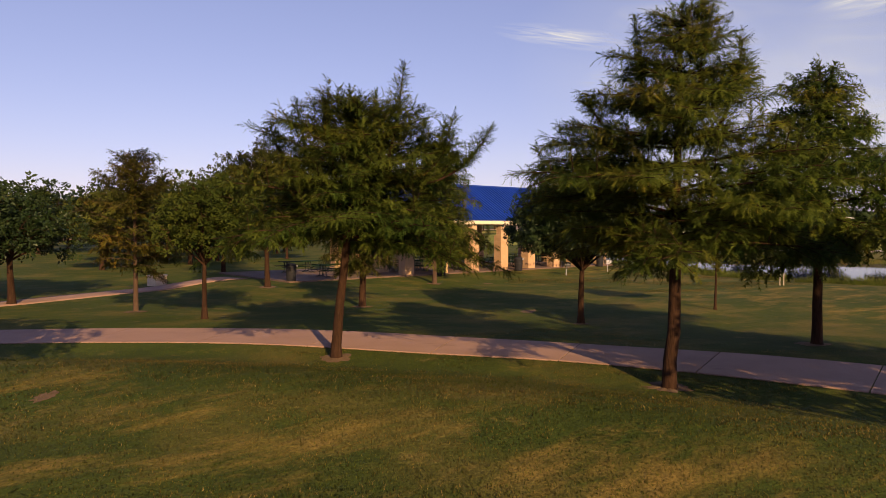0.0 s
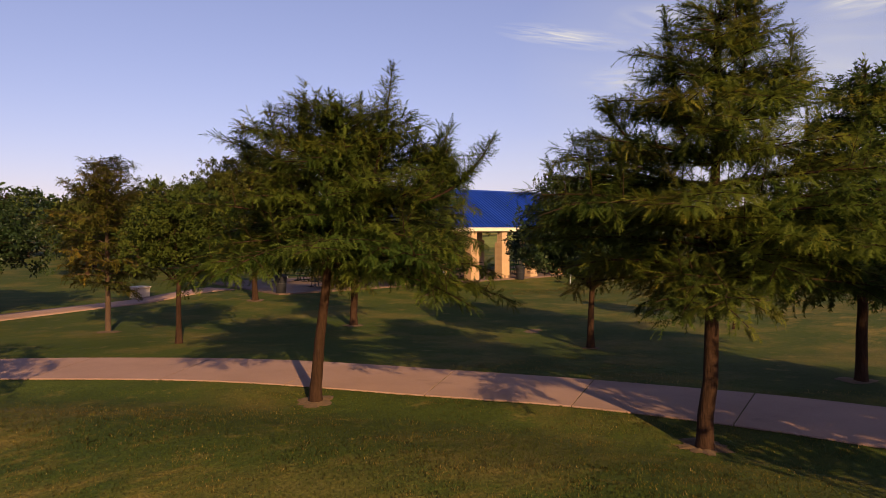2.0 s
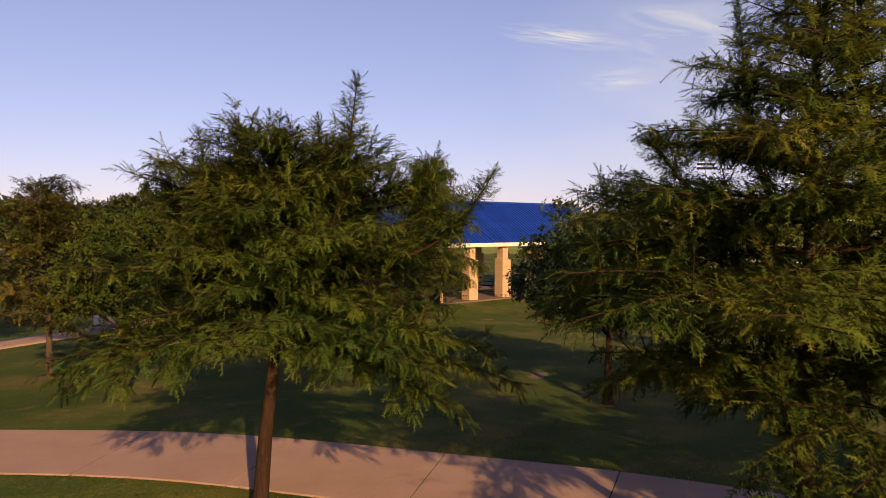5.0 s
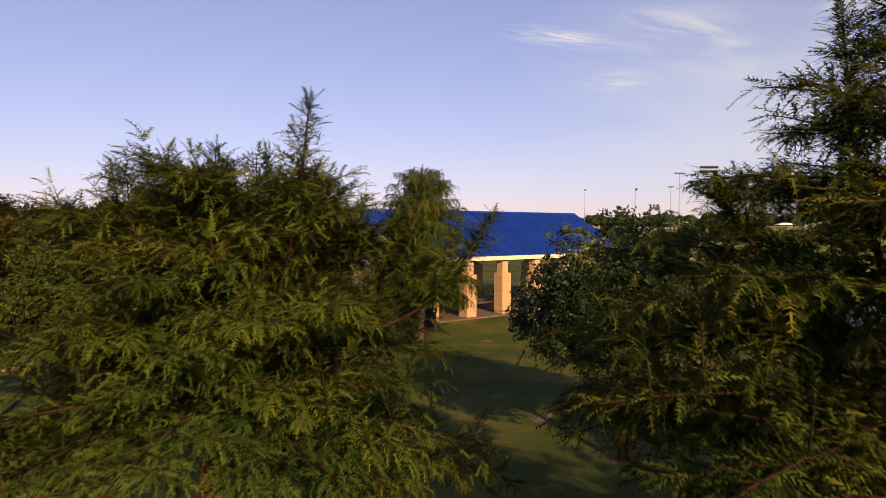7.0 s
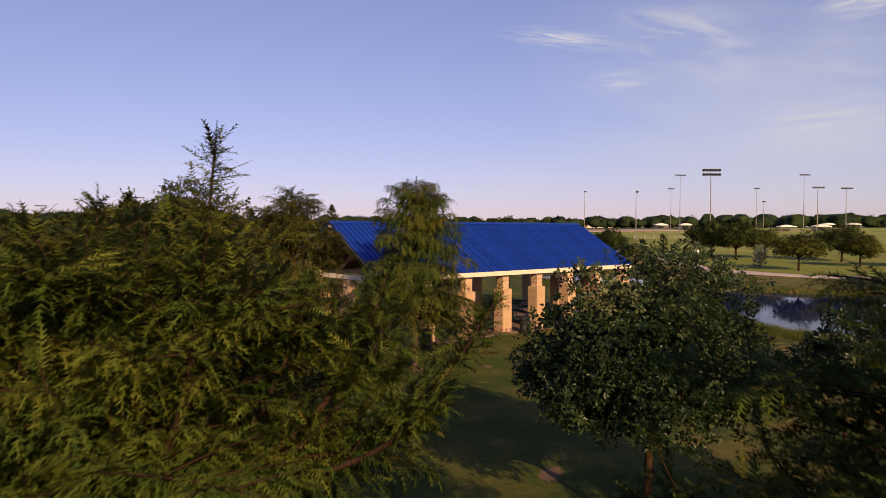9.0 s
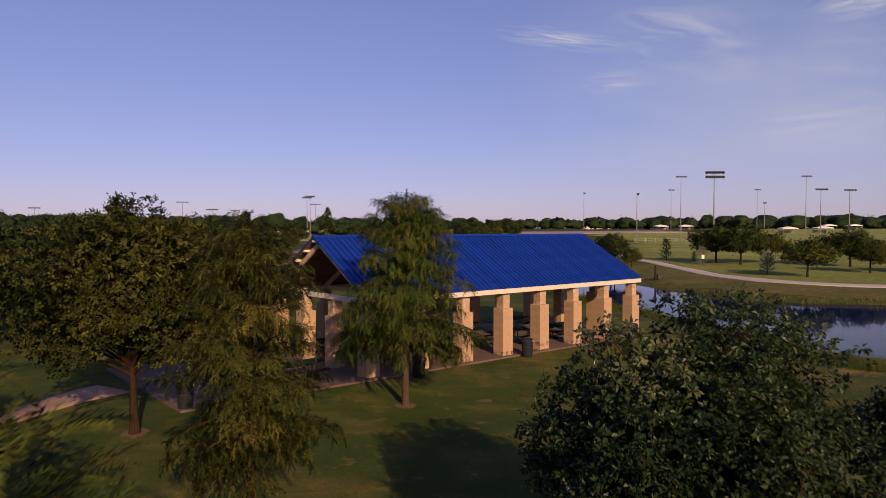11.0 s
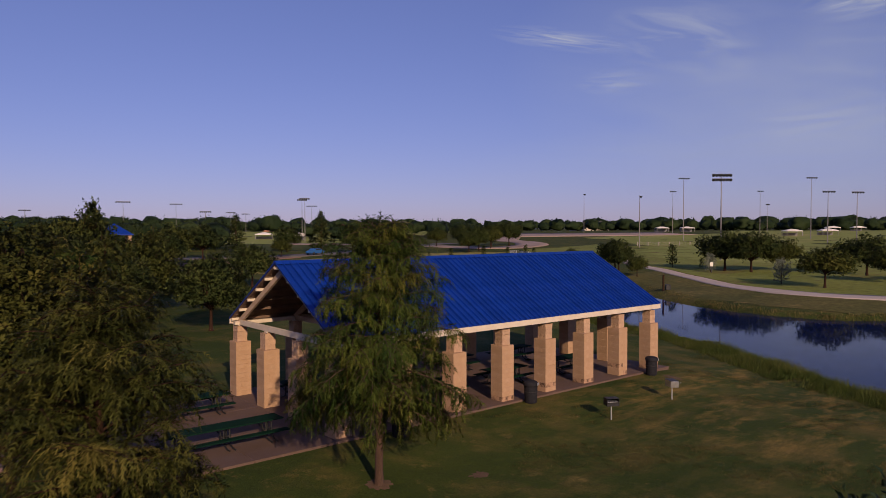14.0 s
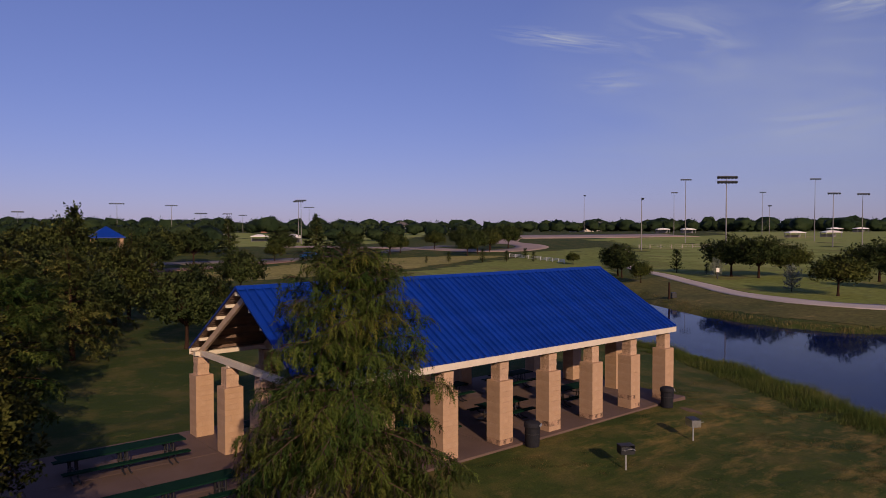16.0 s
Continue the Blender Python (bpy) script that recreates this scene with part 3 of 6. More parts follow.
NEAR_FRONDS = [feather_template(6, d, 0.205, 0.040, np.random.default_rng(80 + k)) for k, d in enumerate((0.0, 0.1, 0.2, 0.32, 0.45, 0.65))]
MID_FRONDS = [feather_template(3, d, 0.29, 0.085, np.random.default_rng(90 + k)) for k, d in enumerate((0.2, 0.45, 0.7, 0.95))]
WEEP_FRONDS = [feather_template(3, d, 0.23, 0.062, np.random.default_rng(95 + k)) for k, d in enumerate((0.6, 0.9, 1.25))]
OAK_TUFTS = [leafcluster_template(8, 0.75, 0.42, np.random.default_rng(30 + k)) for k in range(3)]
WOOD_TUFTS = [flake_template(4, 0.66, 0.52, np.random.default_rng(45 + k)) for k in range(6)]

PROFILES = {
    "dome": [(0, 0.75), (0.12, 0.95), (0.3, 1.0), (0.6, 0.95), (0.8, 0.78), (0.93, 0.55), (1, 0.38)],
    "crest": [(0, 0.95), (0.12, 1.03), (0.3, 0.98), (0.55, 0.76), (0.75, 0.6), (0.9, 0.46), (1, 0.36)],
    "cone": [(0, 0.75), (0.12, 0.98), (0.25, 1.0), (0.42, 0.78), (0.62, 0.54), (0.82, 0.34), (1, 0.10)],
    "spruce": [(0, 0.95), (0.15, 1.0), (0.4, 0.86), (0.7, 0.68), (0.9, 0.46), (1, 0.22)],
    "tier": [(0, 0.78), (0.15, 0.95), (0.42, 0.82), (0.6, 0.53), (0.8, 0.30), (1, 0.12)],
    "column": [(0, 0.65), (0.15, 0.95), (0.4, 1.0), (0.7, 0.8), (0.9, 0.45), (1, 0.15)],
    "round": [(0, 0.6), (0.15, 0.9), (0.4, 1.0), (0.65, 0.9), (0.85, 0.6), (1, 0.25)],
}


def tree_meshes(seed, height, clear, radius, profile, limbs, spacing, leaf_size, trunk_r=0.16, lean=(0, 0), droop=0.7,
                leaders=0, rise=0.35, leaf_mat_=None, bark=None, templates=None, sub_len=0.42, tone_mid=0.45, sub_step=0.17, flare=1.4, ragged=0.25,
                bias=(0, 0), spires=(), limb_droop=None, twigs=True, leaf_turn=0.55, sub_el=(-0.15, 0.5), roll=0.6, low_light=0.0, top_rise=1.5, low_first=1.0, fluff=0.0, feather=False, perk=0.0, inner=0.0, tiers=0):
    """Trunk with limbs, and crown of leaf sprays, of one tree standing at the origin."""
    rng = np.random.default_rng(seed)
    tv, tf, off = [], [], 0

    def add(pts, rad, seg=5):
        nonlocal off
        v, f = tube(pts, rad, seg)
        tv.append(v)
        tf.append(f + off)
        off += len(v)

    n = 14
    hs = np.linspace(0, 1, n)
    wob = np.cumsum(rng.normal(0, 0.012 * height / 6, (n, 2)), axis=0)
    trunk = np.column_stack([lean[0] * hs ** 1.3 + wob[:, 0] * (hs > 0.1), lean[1] * hs ** 1.3 + wob[:, 1] * (hs > 0.1), hs * height * 0.97])
    rad = trunk_r * (1 - hs) ** 0.75 + 0.012
    # root flare on extra low rings
    low = np.array([[trunk[0, 0], trunk[0, 1], z] for z in (-0.25, 0.0, 0.10, 0.30)])
    add(np.vstack([low, trunk[1:]]), np.concatenate([[trunk_r * flare * 1.1, trunk_r * flare, trunk_r * (1 + (flare - 1) * 0.5), trunk_r * 1.1], rad[1:]]), 10)

    def at_height(h):
        return np.array([np.interp(h, trunk[:, 2], trunk[:, k]) for k in range(2)] + [h])

    prof = PROFILES[profile]
    P, D, Z, SZ = [], [], [], []

    def leafy(pts, step, size, tone_shift=0.0):
        """Sprays along a twig."""
        seg = np.linalg.norm(np.diff(pts, axis=0), axis=1)
        s = np.concatenate(([0], np.cumsum(seg)))
        m = max(2, int(s[-1] / step))
        q = (np.arange(m) + rng.random(m)) / m * s[-1]
        pos = np.stack([np.interp(q, s, pts[:, k]) for k in range(3)], -1)
        idx = np.clip(np.searchsorted(s, q) - 1, 0, len(seg) - 1)
        d = (pts[idx + 1] - pts[idx]) / (seg[idx][:, None] + 1e-9)
        if feather:
            # fronds leave the twig to its two sides, closing up to its tip
            rel = q / s[-1]
            u = np.cross(d, (0.0, 0.0, 1.0)) + 1e-6
            u /= np.linalg.norm(u, axis=1)[:, None]
            v = np.cross(u, d)
            ph = rng.normal(0, 0.75, m) + np.pi * rng.integers(0, 2, m)
            fa = np.interp(rel, [0, 0.6, 1.0], [1.15, 0.9, 0.2]) * rng.uniform(0.75, 1.2, m)
            d = d * np.cos(fa)[:, None] + (u * np.cos(ph)[:, None] + v * np.sin(ph)[:, None]) * np.sin(fa)[:, None]
        else:
            d = d + rng.normal(0, leaf_turn, d.shape)
        d /= np.linalg.norm(d, axis=1)[:, None]
        if fluff:
            pos = pos + min(fluff, 0.15 * s[-1]) * np.clip(rng.normal(0, 1, pos.shape), -1.6, 1.6)
        P.append(pos), D.append(d)
        SZ.append(size * rng.uniform(0.7, 1.25, m))
        # the height term puts light into the tone: negative darkens low sprays, lightens tops
        Z.append(np.clip(tone_mid + tone_shift + rng.normal(0, 0.08, m) + 0.18 * (q / s[-1] - 0.5) + low_light * (0.45 - (pos[:, 2] - clear) / (height - clear)), 0, 1))

    def clothe(path, length, size, k=1.0, end=0.28):
        """Sub-branches on both sides of a limb, with sprays on them."""
        seg = np.linalg.norm(np.diff(path, axis=0), axis=1)
        s = np.concatenate(([0], np.cumsum(seg)))
        shift = rng.normal(0, 0.16)
        q = length * 0.16
        side = 1
        while q < s[-1]:
            p = np.array([np.interp(q, s, path[:, k]) for k in range(3)])
            i = min(np.searchsorted(s, q), len(seg)) - 1
            d = (path[i + 1] - path[i]) / (seg[i] + 1e-9)
            az = math.atan2(d[1], d[0]) + side * rng.uniform(0.6, 1.15)
            el = min(0.75, math.asin(np.clip(d[2], -1, 1)) + rng.uniform(*sub_el))
            if abs(d[2]) > 0.8:
                az = q * 9.0 + side * 1.57
            L = sub_len * (0.35 * (length - q) + end) * rng.uniform(0.7, 1.25) / 0.42
            L = min(L, 1.1) * k
            bend = droop * rng.uniform(0.6, 1.5)
            if rng.random() < perk:
                el, L, bend = rng.uniform(0.6, 1.25), L * 0.75, -0.2
            tw = limb_path(p, az, el, L, bend, rng, 4)
            if L > 0.3 and twigs:
                add(tw, np.linspace(0.010, 0.004, len(tw)), 3)
            leafy(tw, spacing, size, shift)
            side = -side
            q += sub_step * rng.uniform(0.6, 1.4)
        leafy(path[-3:], spacing * 0.8, size, shift)
        # filler sprays near the trunk, toned darker to imitate shade inside the crown
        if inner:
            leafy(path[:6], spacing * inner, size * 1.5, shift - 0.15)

    golden = 2.39996
    for k in range(limbs):
        rel = ((k + rng.random()) / limbs) ** low_first
        if tiers:
            rel = (math.floor(rel * tiers) + 0.3 + 0.4 * (rel * tiers % 1)) / tiers
        h = clear + (height * 0.95 - clear) * rel
        az = k * golden + rng.normal(0, 0.3)
        L = radius * np.interp(rel, [a for a, _ in prof], [b for _, b in prof]) * (1 + ragged * rng.uniform(-1.0, 0.7)) * (1 + (bias[0] * math.cos(az) + bias[1] * math.sin(az)) * (1 - 0.75 * rel))
        el = rise * (0.25 + top_rise * rel) + rng.normal(0, 0.1)
        path = limb_path(at_height(h), az, el, L, (droop if limb_droop is None else limb_droop) * (1.15 - 0.6 * rel), rng)
        r0 = max(0.012, trunk_r * 0.32 * (1 - 0.7 * rel) * (0.5 + 0.5 * L / radius))
        add(path, np.linspace(r0, 0.006, len(path)), 5 if twigs else 3)
        clothe(path, L, leaf_size)
    for k in range(leaders):
        rel = rng.uniform(0.45, 0.8)
        az = k * golden * 1.7 + 0.6
        path = limb_path(at_height(clear + (height - clear) * rel), az, radians(rng.uniform(48, 66)), (height - clear) * rng.uniform(0.28, 0.42), -0.5, rng, 7)
        add(path, np.linspace(0.03, 0.006, len(path)), 5)
        clothe(path, 1.0, leaf_size * 0.9)
    for sx, sy, sz in spires:
        a0 = at_height(clear + (height - clear) * 0.42)
        q = np.linspace(0, 1, 8)
        path = np.column_stack([a0[0] + (sx - a0[0]) * q ** 0.27, a0[1] + (sy - a0[1]) * q ** 0.27, a0[2] + (sz - a0[2]) * q ** 1.1])
        add(path, np.linspace(0.035, 0.006, 8), 5)
        clothe(path, float(np.linalg.norm(path[-1] - path[0])) + 0.10, leaf_size * 0.9, 0.8, 0.07)
        tip = path[4:]
        q = 0.0
        while q < 1.0:
            # short rising feathers, longest low down, round the bare tip
            p = np.array([np.interp(q, np.linspace(0, 1, len(tip)), tip[:, c]) for c in range(3)])
            leafy(limb_path(p, rng.uniform(0, 6.28), rng.uniform(0.4, 0.9), 0.05 + 0.34 * (1 - q), -0.1, rng, 3), spacing * 1.3, leaf_size * 0.85, 0.05)
            q += 0.034
    top = np.array([at_height(h) for h in np.linspace(height * 0.80, height * 0.968, 6)])
    clothe(top, 0.9, leaf_size * 0.9)
    trunk_mesh = np_mesh("trunk", np.concatenate(tv), [np.concatenate(tf)], bark)
    trunk_mesh.polygons.foreach_set("use_smooth", [True] * len(trunk_mesh.polygons))
    V, F, T, N = scatter(templates, np.concatenate(P), np.concatenate(D), np.concatenate(SZ), np.concatenate(Z), rng, roll, at_height(clear + (height - clear) * 0.35))
    return trunk_mesh, np_mesh("crown", V, [F], leaf_mat_, T, N)


def lobed_tree(seed, height, clear, radius, lobes, tufts, leaf_size, trunk_r=0.12, leaf_mat_=None, bark=None, templates=None, lobe=0.36, flat=0.75, open_=0.0, tone_mid=0.42, top_tone=0.0):
    """A broadleaf tree: limbs that rise and fork into many leafy lobes, which make up a rounded crown with gaps."""
    rng = np.random.default_rng(seed)
    tv, tf, off = [], [], 0

    def add(pts, rad, seg=6):
        nonlocal off
        v, f = tube(pts, rad, seg)
        tv.append(v)
        tf.append(f + off)
        off += len(v)

    mid = clear + (height - clear) * 0.45
    fork = clear + (height - clear) * 0.25
    wob = rng.normal(0, 0.03 * height / 5, (6, 2)).cumsum(axis=0)
    hs = np.linspace(0, 1, 6)
    trunk = np.column_stack([wob[:, 0] * hs, wob[:, 1] * hs, hs * fork * 1.3])
    low = np.array([[0, 0, -0.25], [0, 0, 0.0], [0, 0, 0.1], [0, 0, 0.3]])
    add(np.vstack([low, trunk[1:]]), np.concatenate([[trunk_r * 1.6, trunk_r * 1.45, trunk_r * 1.2, trunk_r * 1.05], trunk_r * (1 - 0.5 * hs[1:])]), 9)
    k = np.arange(lobes) + 0.5
    cz = 1 - 2 * k / lobes * 0.86
    az = k * 2.39996 + rng.normal(0, 0.25, lobes)
    rr = np.sqrt(np.clip(1 - cz * cz, 0, 1))
    far = rng.uniform(0.52, 0.88, lobes) + 0.10 * np.sin(az * 3 + seed) - open_ * rng.random(lobes)
    half = np.where(cz > 0, height - mid, (mid - clear) * flat)
    C = np.column_stack([rr * np.cos(az) * far * radius, rr * np.sin(az) * far * radius, mid + cz * far * half])
    R = radius * lobe * rng.uniform(0.65, 1.25, lobes)
    P, D, SZ, Z = [], [], [], []
    for c, r, q in zip(C, R, cz):
        a = np.array([np.interp(min(fork * 1.28, clear * 0.7 + 0.35 * max(0.0, c[2] - clear) + 0.3), trunk[:, 2], trunk[:, j]) for j in range(2)] + [min(fork * 1.28, clear * 0.7 + 0.35 * max(0.0, c[2] - clear) + 0.3)])
        b = a + (c - a) * 0.5 + np.array([0, 0, 0.12 * (c[2] - a[2]) + 0.05 * radius])
        t = np.linspace(0, 1, 7)[:, None]
        add((1 - t) ** 2 * a + 2 * t * (1 - t) * b + t * t * c, np.linspace(trunk_r * 0.36, 0.008, 7), 5)
        n = max(6, int(tufts * (r / (radius * lobe)) ** 2))
        v = rng.normal(size=(n, 3))
        v /= np.linalg.norm(v, axis=1)[:, None]
        rad = rng.uniform(0.25, 1.0, n) ** 0.5 * (1 + 0.22 * np.sin(v[:, 0] * 6 + c[0] * 5) * np.cos(v[:, 1] * 5 + c[1] * 4))
        p = c + v * (rad * r)[:, None] * np.array([1.1, 1.1, 0.85])
        for e in v[:5]:
            add(np.linspace(c, c + e * r * 0.8, 3), np.linspace(0.010, 0.004, 3), 3)
        P.append(p)
        D.append(v * 0.9 + rng.normal(0, 0.45, v.shape) + np.array([0, 0, 0.15]))
        SZ.append(leaf_size * rng.uniform(0.7, 1.25, n))
        # top_tone pales upward tufts of high lobes: new leaves, and light painted as glints
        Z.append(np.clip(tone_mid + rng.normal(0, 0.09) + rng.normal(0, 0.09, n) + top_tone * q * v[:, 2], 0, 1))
    P, D = np.concatenate(P), np.concatenate(D)
    D /= np.linalg.norm(D, axis=1)[:, None]
    trunk_mesh = np_mesh("trunk", np.concatenate(tv), [np.concatenate(tf)], bark)
    trunk_mesh.polygons.foreach_set("use_smooth", [True] * len(trunk_mesh.polygons))
    V, F, T, N = scatter(templates, P, D, np.concatenate(SZ), np.concatenate(Z), rng, 0.8, np.array([0, 0, mid]))
    return trunk_mesh, np_mesh("crown", V, [F], leaf_mat_, T, N)


def plant(name, meshes, x, y, label, category, group="", rz=0.0, z=None, scale=1.0):
    ob = thing(name, label, category, group, at=(x, y, (gz(x, y) if z is None else z)), rz=rz)
    ob.scale = (scale, scale, scale)
    for nm, me in zip(("trunk", "crown"), meshes):
        o = new(nm, me)
        o.parent = ob
    return ob


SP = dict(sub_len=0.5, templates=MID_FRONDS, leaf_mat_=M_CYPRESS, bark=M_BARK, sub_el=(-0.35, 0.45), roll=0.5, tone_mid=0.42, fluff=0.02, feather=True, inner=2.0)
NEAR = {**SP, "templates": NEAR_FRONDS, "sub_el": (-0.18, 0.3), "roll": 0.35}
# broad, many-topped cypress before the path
# leaf tone painted darker low down and lighter at the sunlit tops
plant("cypress_tree", tree_meshes(11, 5.35, 2.5, 2.85, "crest", 84, 0.0188, 0.195, trunk_r=0.108, low_first=1.2, lean=(0.25, -0.5), rise=0.34, droop=0.18, limb_droop=0.34, sub_step=0.18, bias=(0.10, -0.09), ragged=0.28, perk=0.22, tiers=8, low_light=-0.25,
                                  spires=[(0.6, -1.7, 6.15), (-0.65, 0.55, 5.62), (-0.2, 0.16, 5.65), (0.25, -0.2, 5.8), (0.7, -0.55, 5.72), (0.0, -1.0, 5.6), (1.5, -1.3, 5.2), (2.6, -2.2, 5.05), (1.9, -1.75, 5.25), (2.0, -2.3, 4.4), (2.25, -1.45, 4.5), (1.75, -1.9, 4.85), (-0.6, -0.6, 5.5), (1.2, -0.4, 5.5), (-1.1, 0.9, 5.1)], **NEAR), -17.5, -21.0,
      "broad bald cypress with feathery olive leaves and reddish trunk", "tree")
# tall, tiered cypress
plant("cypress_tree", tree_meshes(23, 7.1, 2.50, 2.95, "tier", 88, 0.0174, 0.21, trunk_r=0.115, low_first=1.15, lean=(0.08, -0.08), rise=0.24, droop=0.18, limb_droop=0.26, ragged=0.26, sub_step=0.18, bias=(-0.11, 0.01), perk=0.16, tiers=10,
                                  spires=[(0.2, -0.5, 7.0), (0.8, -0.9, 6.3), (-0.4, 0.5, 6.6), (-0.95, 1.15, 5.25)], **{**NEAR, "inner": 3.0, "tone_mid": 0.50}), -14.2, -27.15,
      "tall tiered bald cypress with drooping olive sprays", "tree", rz=0)
plant("cypress_tree", tree_meshes(37, 6.9, 2.2, 2.6, "cone", 64, 0.034, 0.26, trunk_r=0.115, leaders=2, rise=0.36, droop=0.9, limb_droop=0.5, **SP), -7.55, -27.0,
      "rounded bald cypress with drooping yellow-green sprays", "tree", rz=10)
plant("cypress_tree", tree_meshes(41, 7.0, 1.6, 1.6, "column", 80, 0.022, 0.20, trunk_r=0.13, leaders=1, rise=0.42, droop=0.7, limb_droop=0.5, **{**SP, "templates": WEEP_FRONDS, "leaf_mat_": M_BROAD, "tone_mid": 0.38}), -10.4, -11.1,
      "dense bald cypress with olive feathery foliage on lawn", "tree", rz=140)
plant("cypress_tree", tree_meshes(53, 7.95, 2.2, 2.65, "spruce", 98, 0.030, 0.23, trunk_r=0.12, rise=0.42, droop=1.15, limb_droop=0.72, bias=(0.03, -0.03), spires=[(0.3, -0.3, 7.75), (-0.4, 0.3, 7.45)],
                                  **{**SP, "templates": WEEP_FRONDS, "leaf_mat_": M_CYPRESS_BLUE, "bark": M_BARK_MID}), -1.2, -4.25,
      "weeping bald cypress beside the shelter, light green", "tree", rz=0)
plant("oak_tree", lobed_tree(61, 7.5, 1.5, 3.15, 98, 120, 0.14, trunk_r=0.14, leaf_mat_=M_BROAD, bark=M_BARK, templates=OAK_TUFTS, lobe=0.25, flat=0.95), -10.1, -2.0,
      "full olive-green broadleaf tree by the side path", "tree", rz=230)
plant("cypress_tree", tree_meshes(67, 5.9, 1.5, 1.75, "round", 46, 0.034, 0.22, trunk_r=0.085, leaders=6, rise=0.65, droop=0.35, **{**SP, "leaf_mat_": M_BROWNISH, "bark": M_BARK_MID}), -17.75, -7.0,
      "thin bronze-leaved young cypress with bare upper twigs", "tree", rz=0)
plant("oak_tree", lobed_tree(71, 4.9, 1.5, 1.85, 40, 52, 0.17, trunk_r=0.09, leaf_mat_=M_OAK_OLIVE, bark=M_BARK, templates=OAK_TUFTS, open_=0.15), -17.0, -11.9,
      "young oak with dense olive-green leaves", "tree", rz=0)
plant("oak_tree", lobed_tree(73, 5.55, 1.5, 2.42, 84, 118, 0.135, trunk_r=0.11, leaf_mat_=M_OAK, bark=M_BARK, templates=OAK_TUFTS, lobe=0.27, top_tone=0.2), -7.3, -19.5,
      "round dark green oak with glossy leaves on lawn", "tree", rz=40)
plant("oak_tree", lobed_tree(79, 3.9, 1.7, 1.1, 26, 40, 0.16, trunk_r=0.05, leaf_mat_=M_OAK, bark=M_BARK, templates=OAK_TUFTS), -0.4, -20.4,
      "slim young oak with thin dark trunk", "tree", rz=0)
side_oak = lobed_tree(83, 5.0, 1.6, 2.7, 44, 46, 0.24, trunk_r=0.15, leaf_mat_=M_OAK, bark=M_BARK, templates=OAK_TUFTS)
plant("oak_tree", side_oak, -20.9, -0.9, "wide dark oak beside the side path", "tree", rz=10)
plant("oak_tree", side_oak, -22.6, 3.2, "wide dark oak behind the side path", "tree", rz=130)
plant("oak_tree", side_oak, -27.9, -23.6, "wide dark oak on the lawn before the path", "tree", rz=200).scale = (1.0, 1.0, 1.25)
# stands beside the start of the walk and shades the path and lawn
plant("oak_tree", side_oak, -13.6, -36.5, "wide dark oak shading path and lawn", "tree", rz=300, scale=1.3)
plant("cypress_tree", tree_meshes(89, 6.4, 1.5, 2.8, "dome", 46, 0.09, 0.40, trunk_r=0.15, leaders=2, rise=0.42, droop=0.8, limb_droop=0.5, twigs=False, **SP), -6.5, 12.5,
      "full olive bald cypress on the lawn behind the slab", "tree", rz=20)

# ---- shelter slab ----
BAY, BAYY, NX, NY = 2.70, 2.737, 7, 3
LX, LY = BAY * NX, BAYY * NY
slab = thing("slab", "stained tan concrete floor slab with joints, darkened for roof shade", "floor", kind="structure")
for i, (x0, x1) in enumerate([(-9.4, -6.4), (-6.4, -3.4), (-3.4, -0.4), (-0.4, 2.3), (2.3, 5.0), (5.0, 7.7), (7.7, 10.4), (10.4, 13.1), (13.1, 15.8), (15.8, 19.85)]):
    for j, (y0, y1) in enumerate([(-0.62, 2.3), (2.3, 5.6), (5.6, 9.0)]):
        if i == 0 and j == 0:
            x0 = -8.2
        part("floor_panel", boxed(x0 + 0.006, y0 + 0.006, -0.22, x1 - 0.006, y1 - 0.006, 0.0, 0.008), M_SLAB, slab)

# ---- open shelter with block piers and blue roof ----
shelter = thing("picnic_shelter", "open picnic shelter with tan block piers and blue metal roof", "shelter")
SHAFT, NECK, SHOULDER, NECK_TOP = 0.69, 0.45, 2.35, 3.02
COURSE = SHOULDER / 12
NCOURSE = (NECK_TOP - SHOULDER) / 3


def block_mesh(name, w, d, h, material, rough=0.0, seed=0):
    bm = boxed(-w / 2, -d / 2, 0.0, w / 2, d / 2, h, 0.004)
    rng = random.Random(seed)
    for v in bm.verts:
        v.co += Vector((rng.uniform(-1, 1), rng.uniform(-1, 1), rng.uniform(-1, 1) * 0.5)) * rough
    me = bpy.data.meshes.new(name)
    bm.to_mesh(me)
    bm.free()
    me.materials.append(material)
    return me


G = 0.004
half_a = [block_mesh("block", SHAFT / 2 - G / 2, SHAFT, COURSE - G, M_BLOCK, 0.003, s) for s in range(3)]
third_a = [block_mesh("block", SHAFT * 0.66 - G / 2, SHAFT, COURSE - G, M_BLOCK, 0.003, 10 + s) for s in range(2)]
third_b = [block_mesh("block", SHAFT * 0.34 - G / 2, SHAFT, COURSE - G, M_BLOCK, 0.003, 20 + s) for s in range(2)]
neck_a = [block_mesh("block", NECK / 2 - G / 2, NECK, NCOURSE - G - 0.006, M_NECK, 0.013, 30 + s) for s in range(3)]
stain_a = [block_mesh("block", SHAFT / 2 - G / 2, SHAFT, COURSE - G, M_STAIN, 0.003, 40 + s) for s in range(2)]
core_bm = boxed(-SHAFT / 2 + 0.014, -SHAFT / 2 + 0.014, 0, SHAFT / 2 - 0.014, SHAFT / 2 - 0.014, SHOULDER - 0.01)
box(core_bm, -NECK / 2 + 0.014, -NECK / 2 + 0.014, SHOULDER - 0.01, NECK / 2 - 0.014, NECK / 2 - 0.014, NECK_TOP - 0.01)
core_me = bpy.data.meshes.new("core")
core_bm.to_mesh(core_me)
core_bm.free()
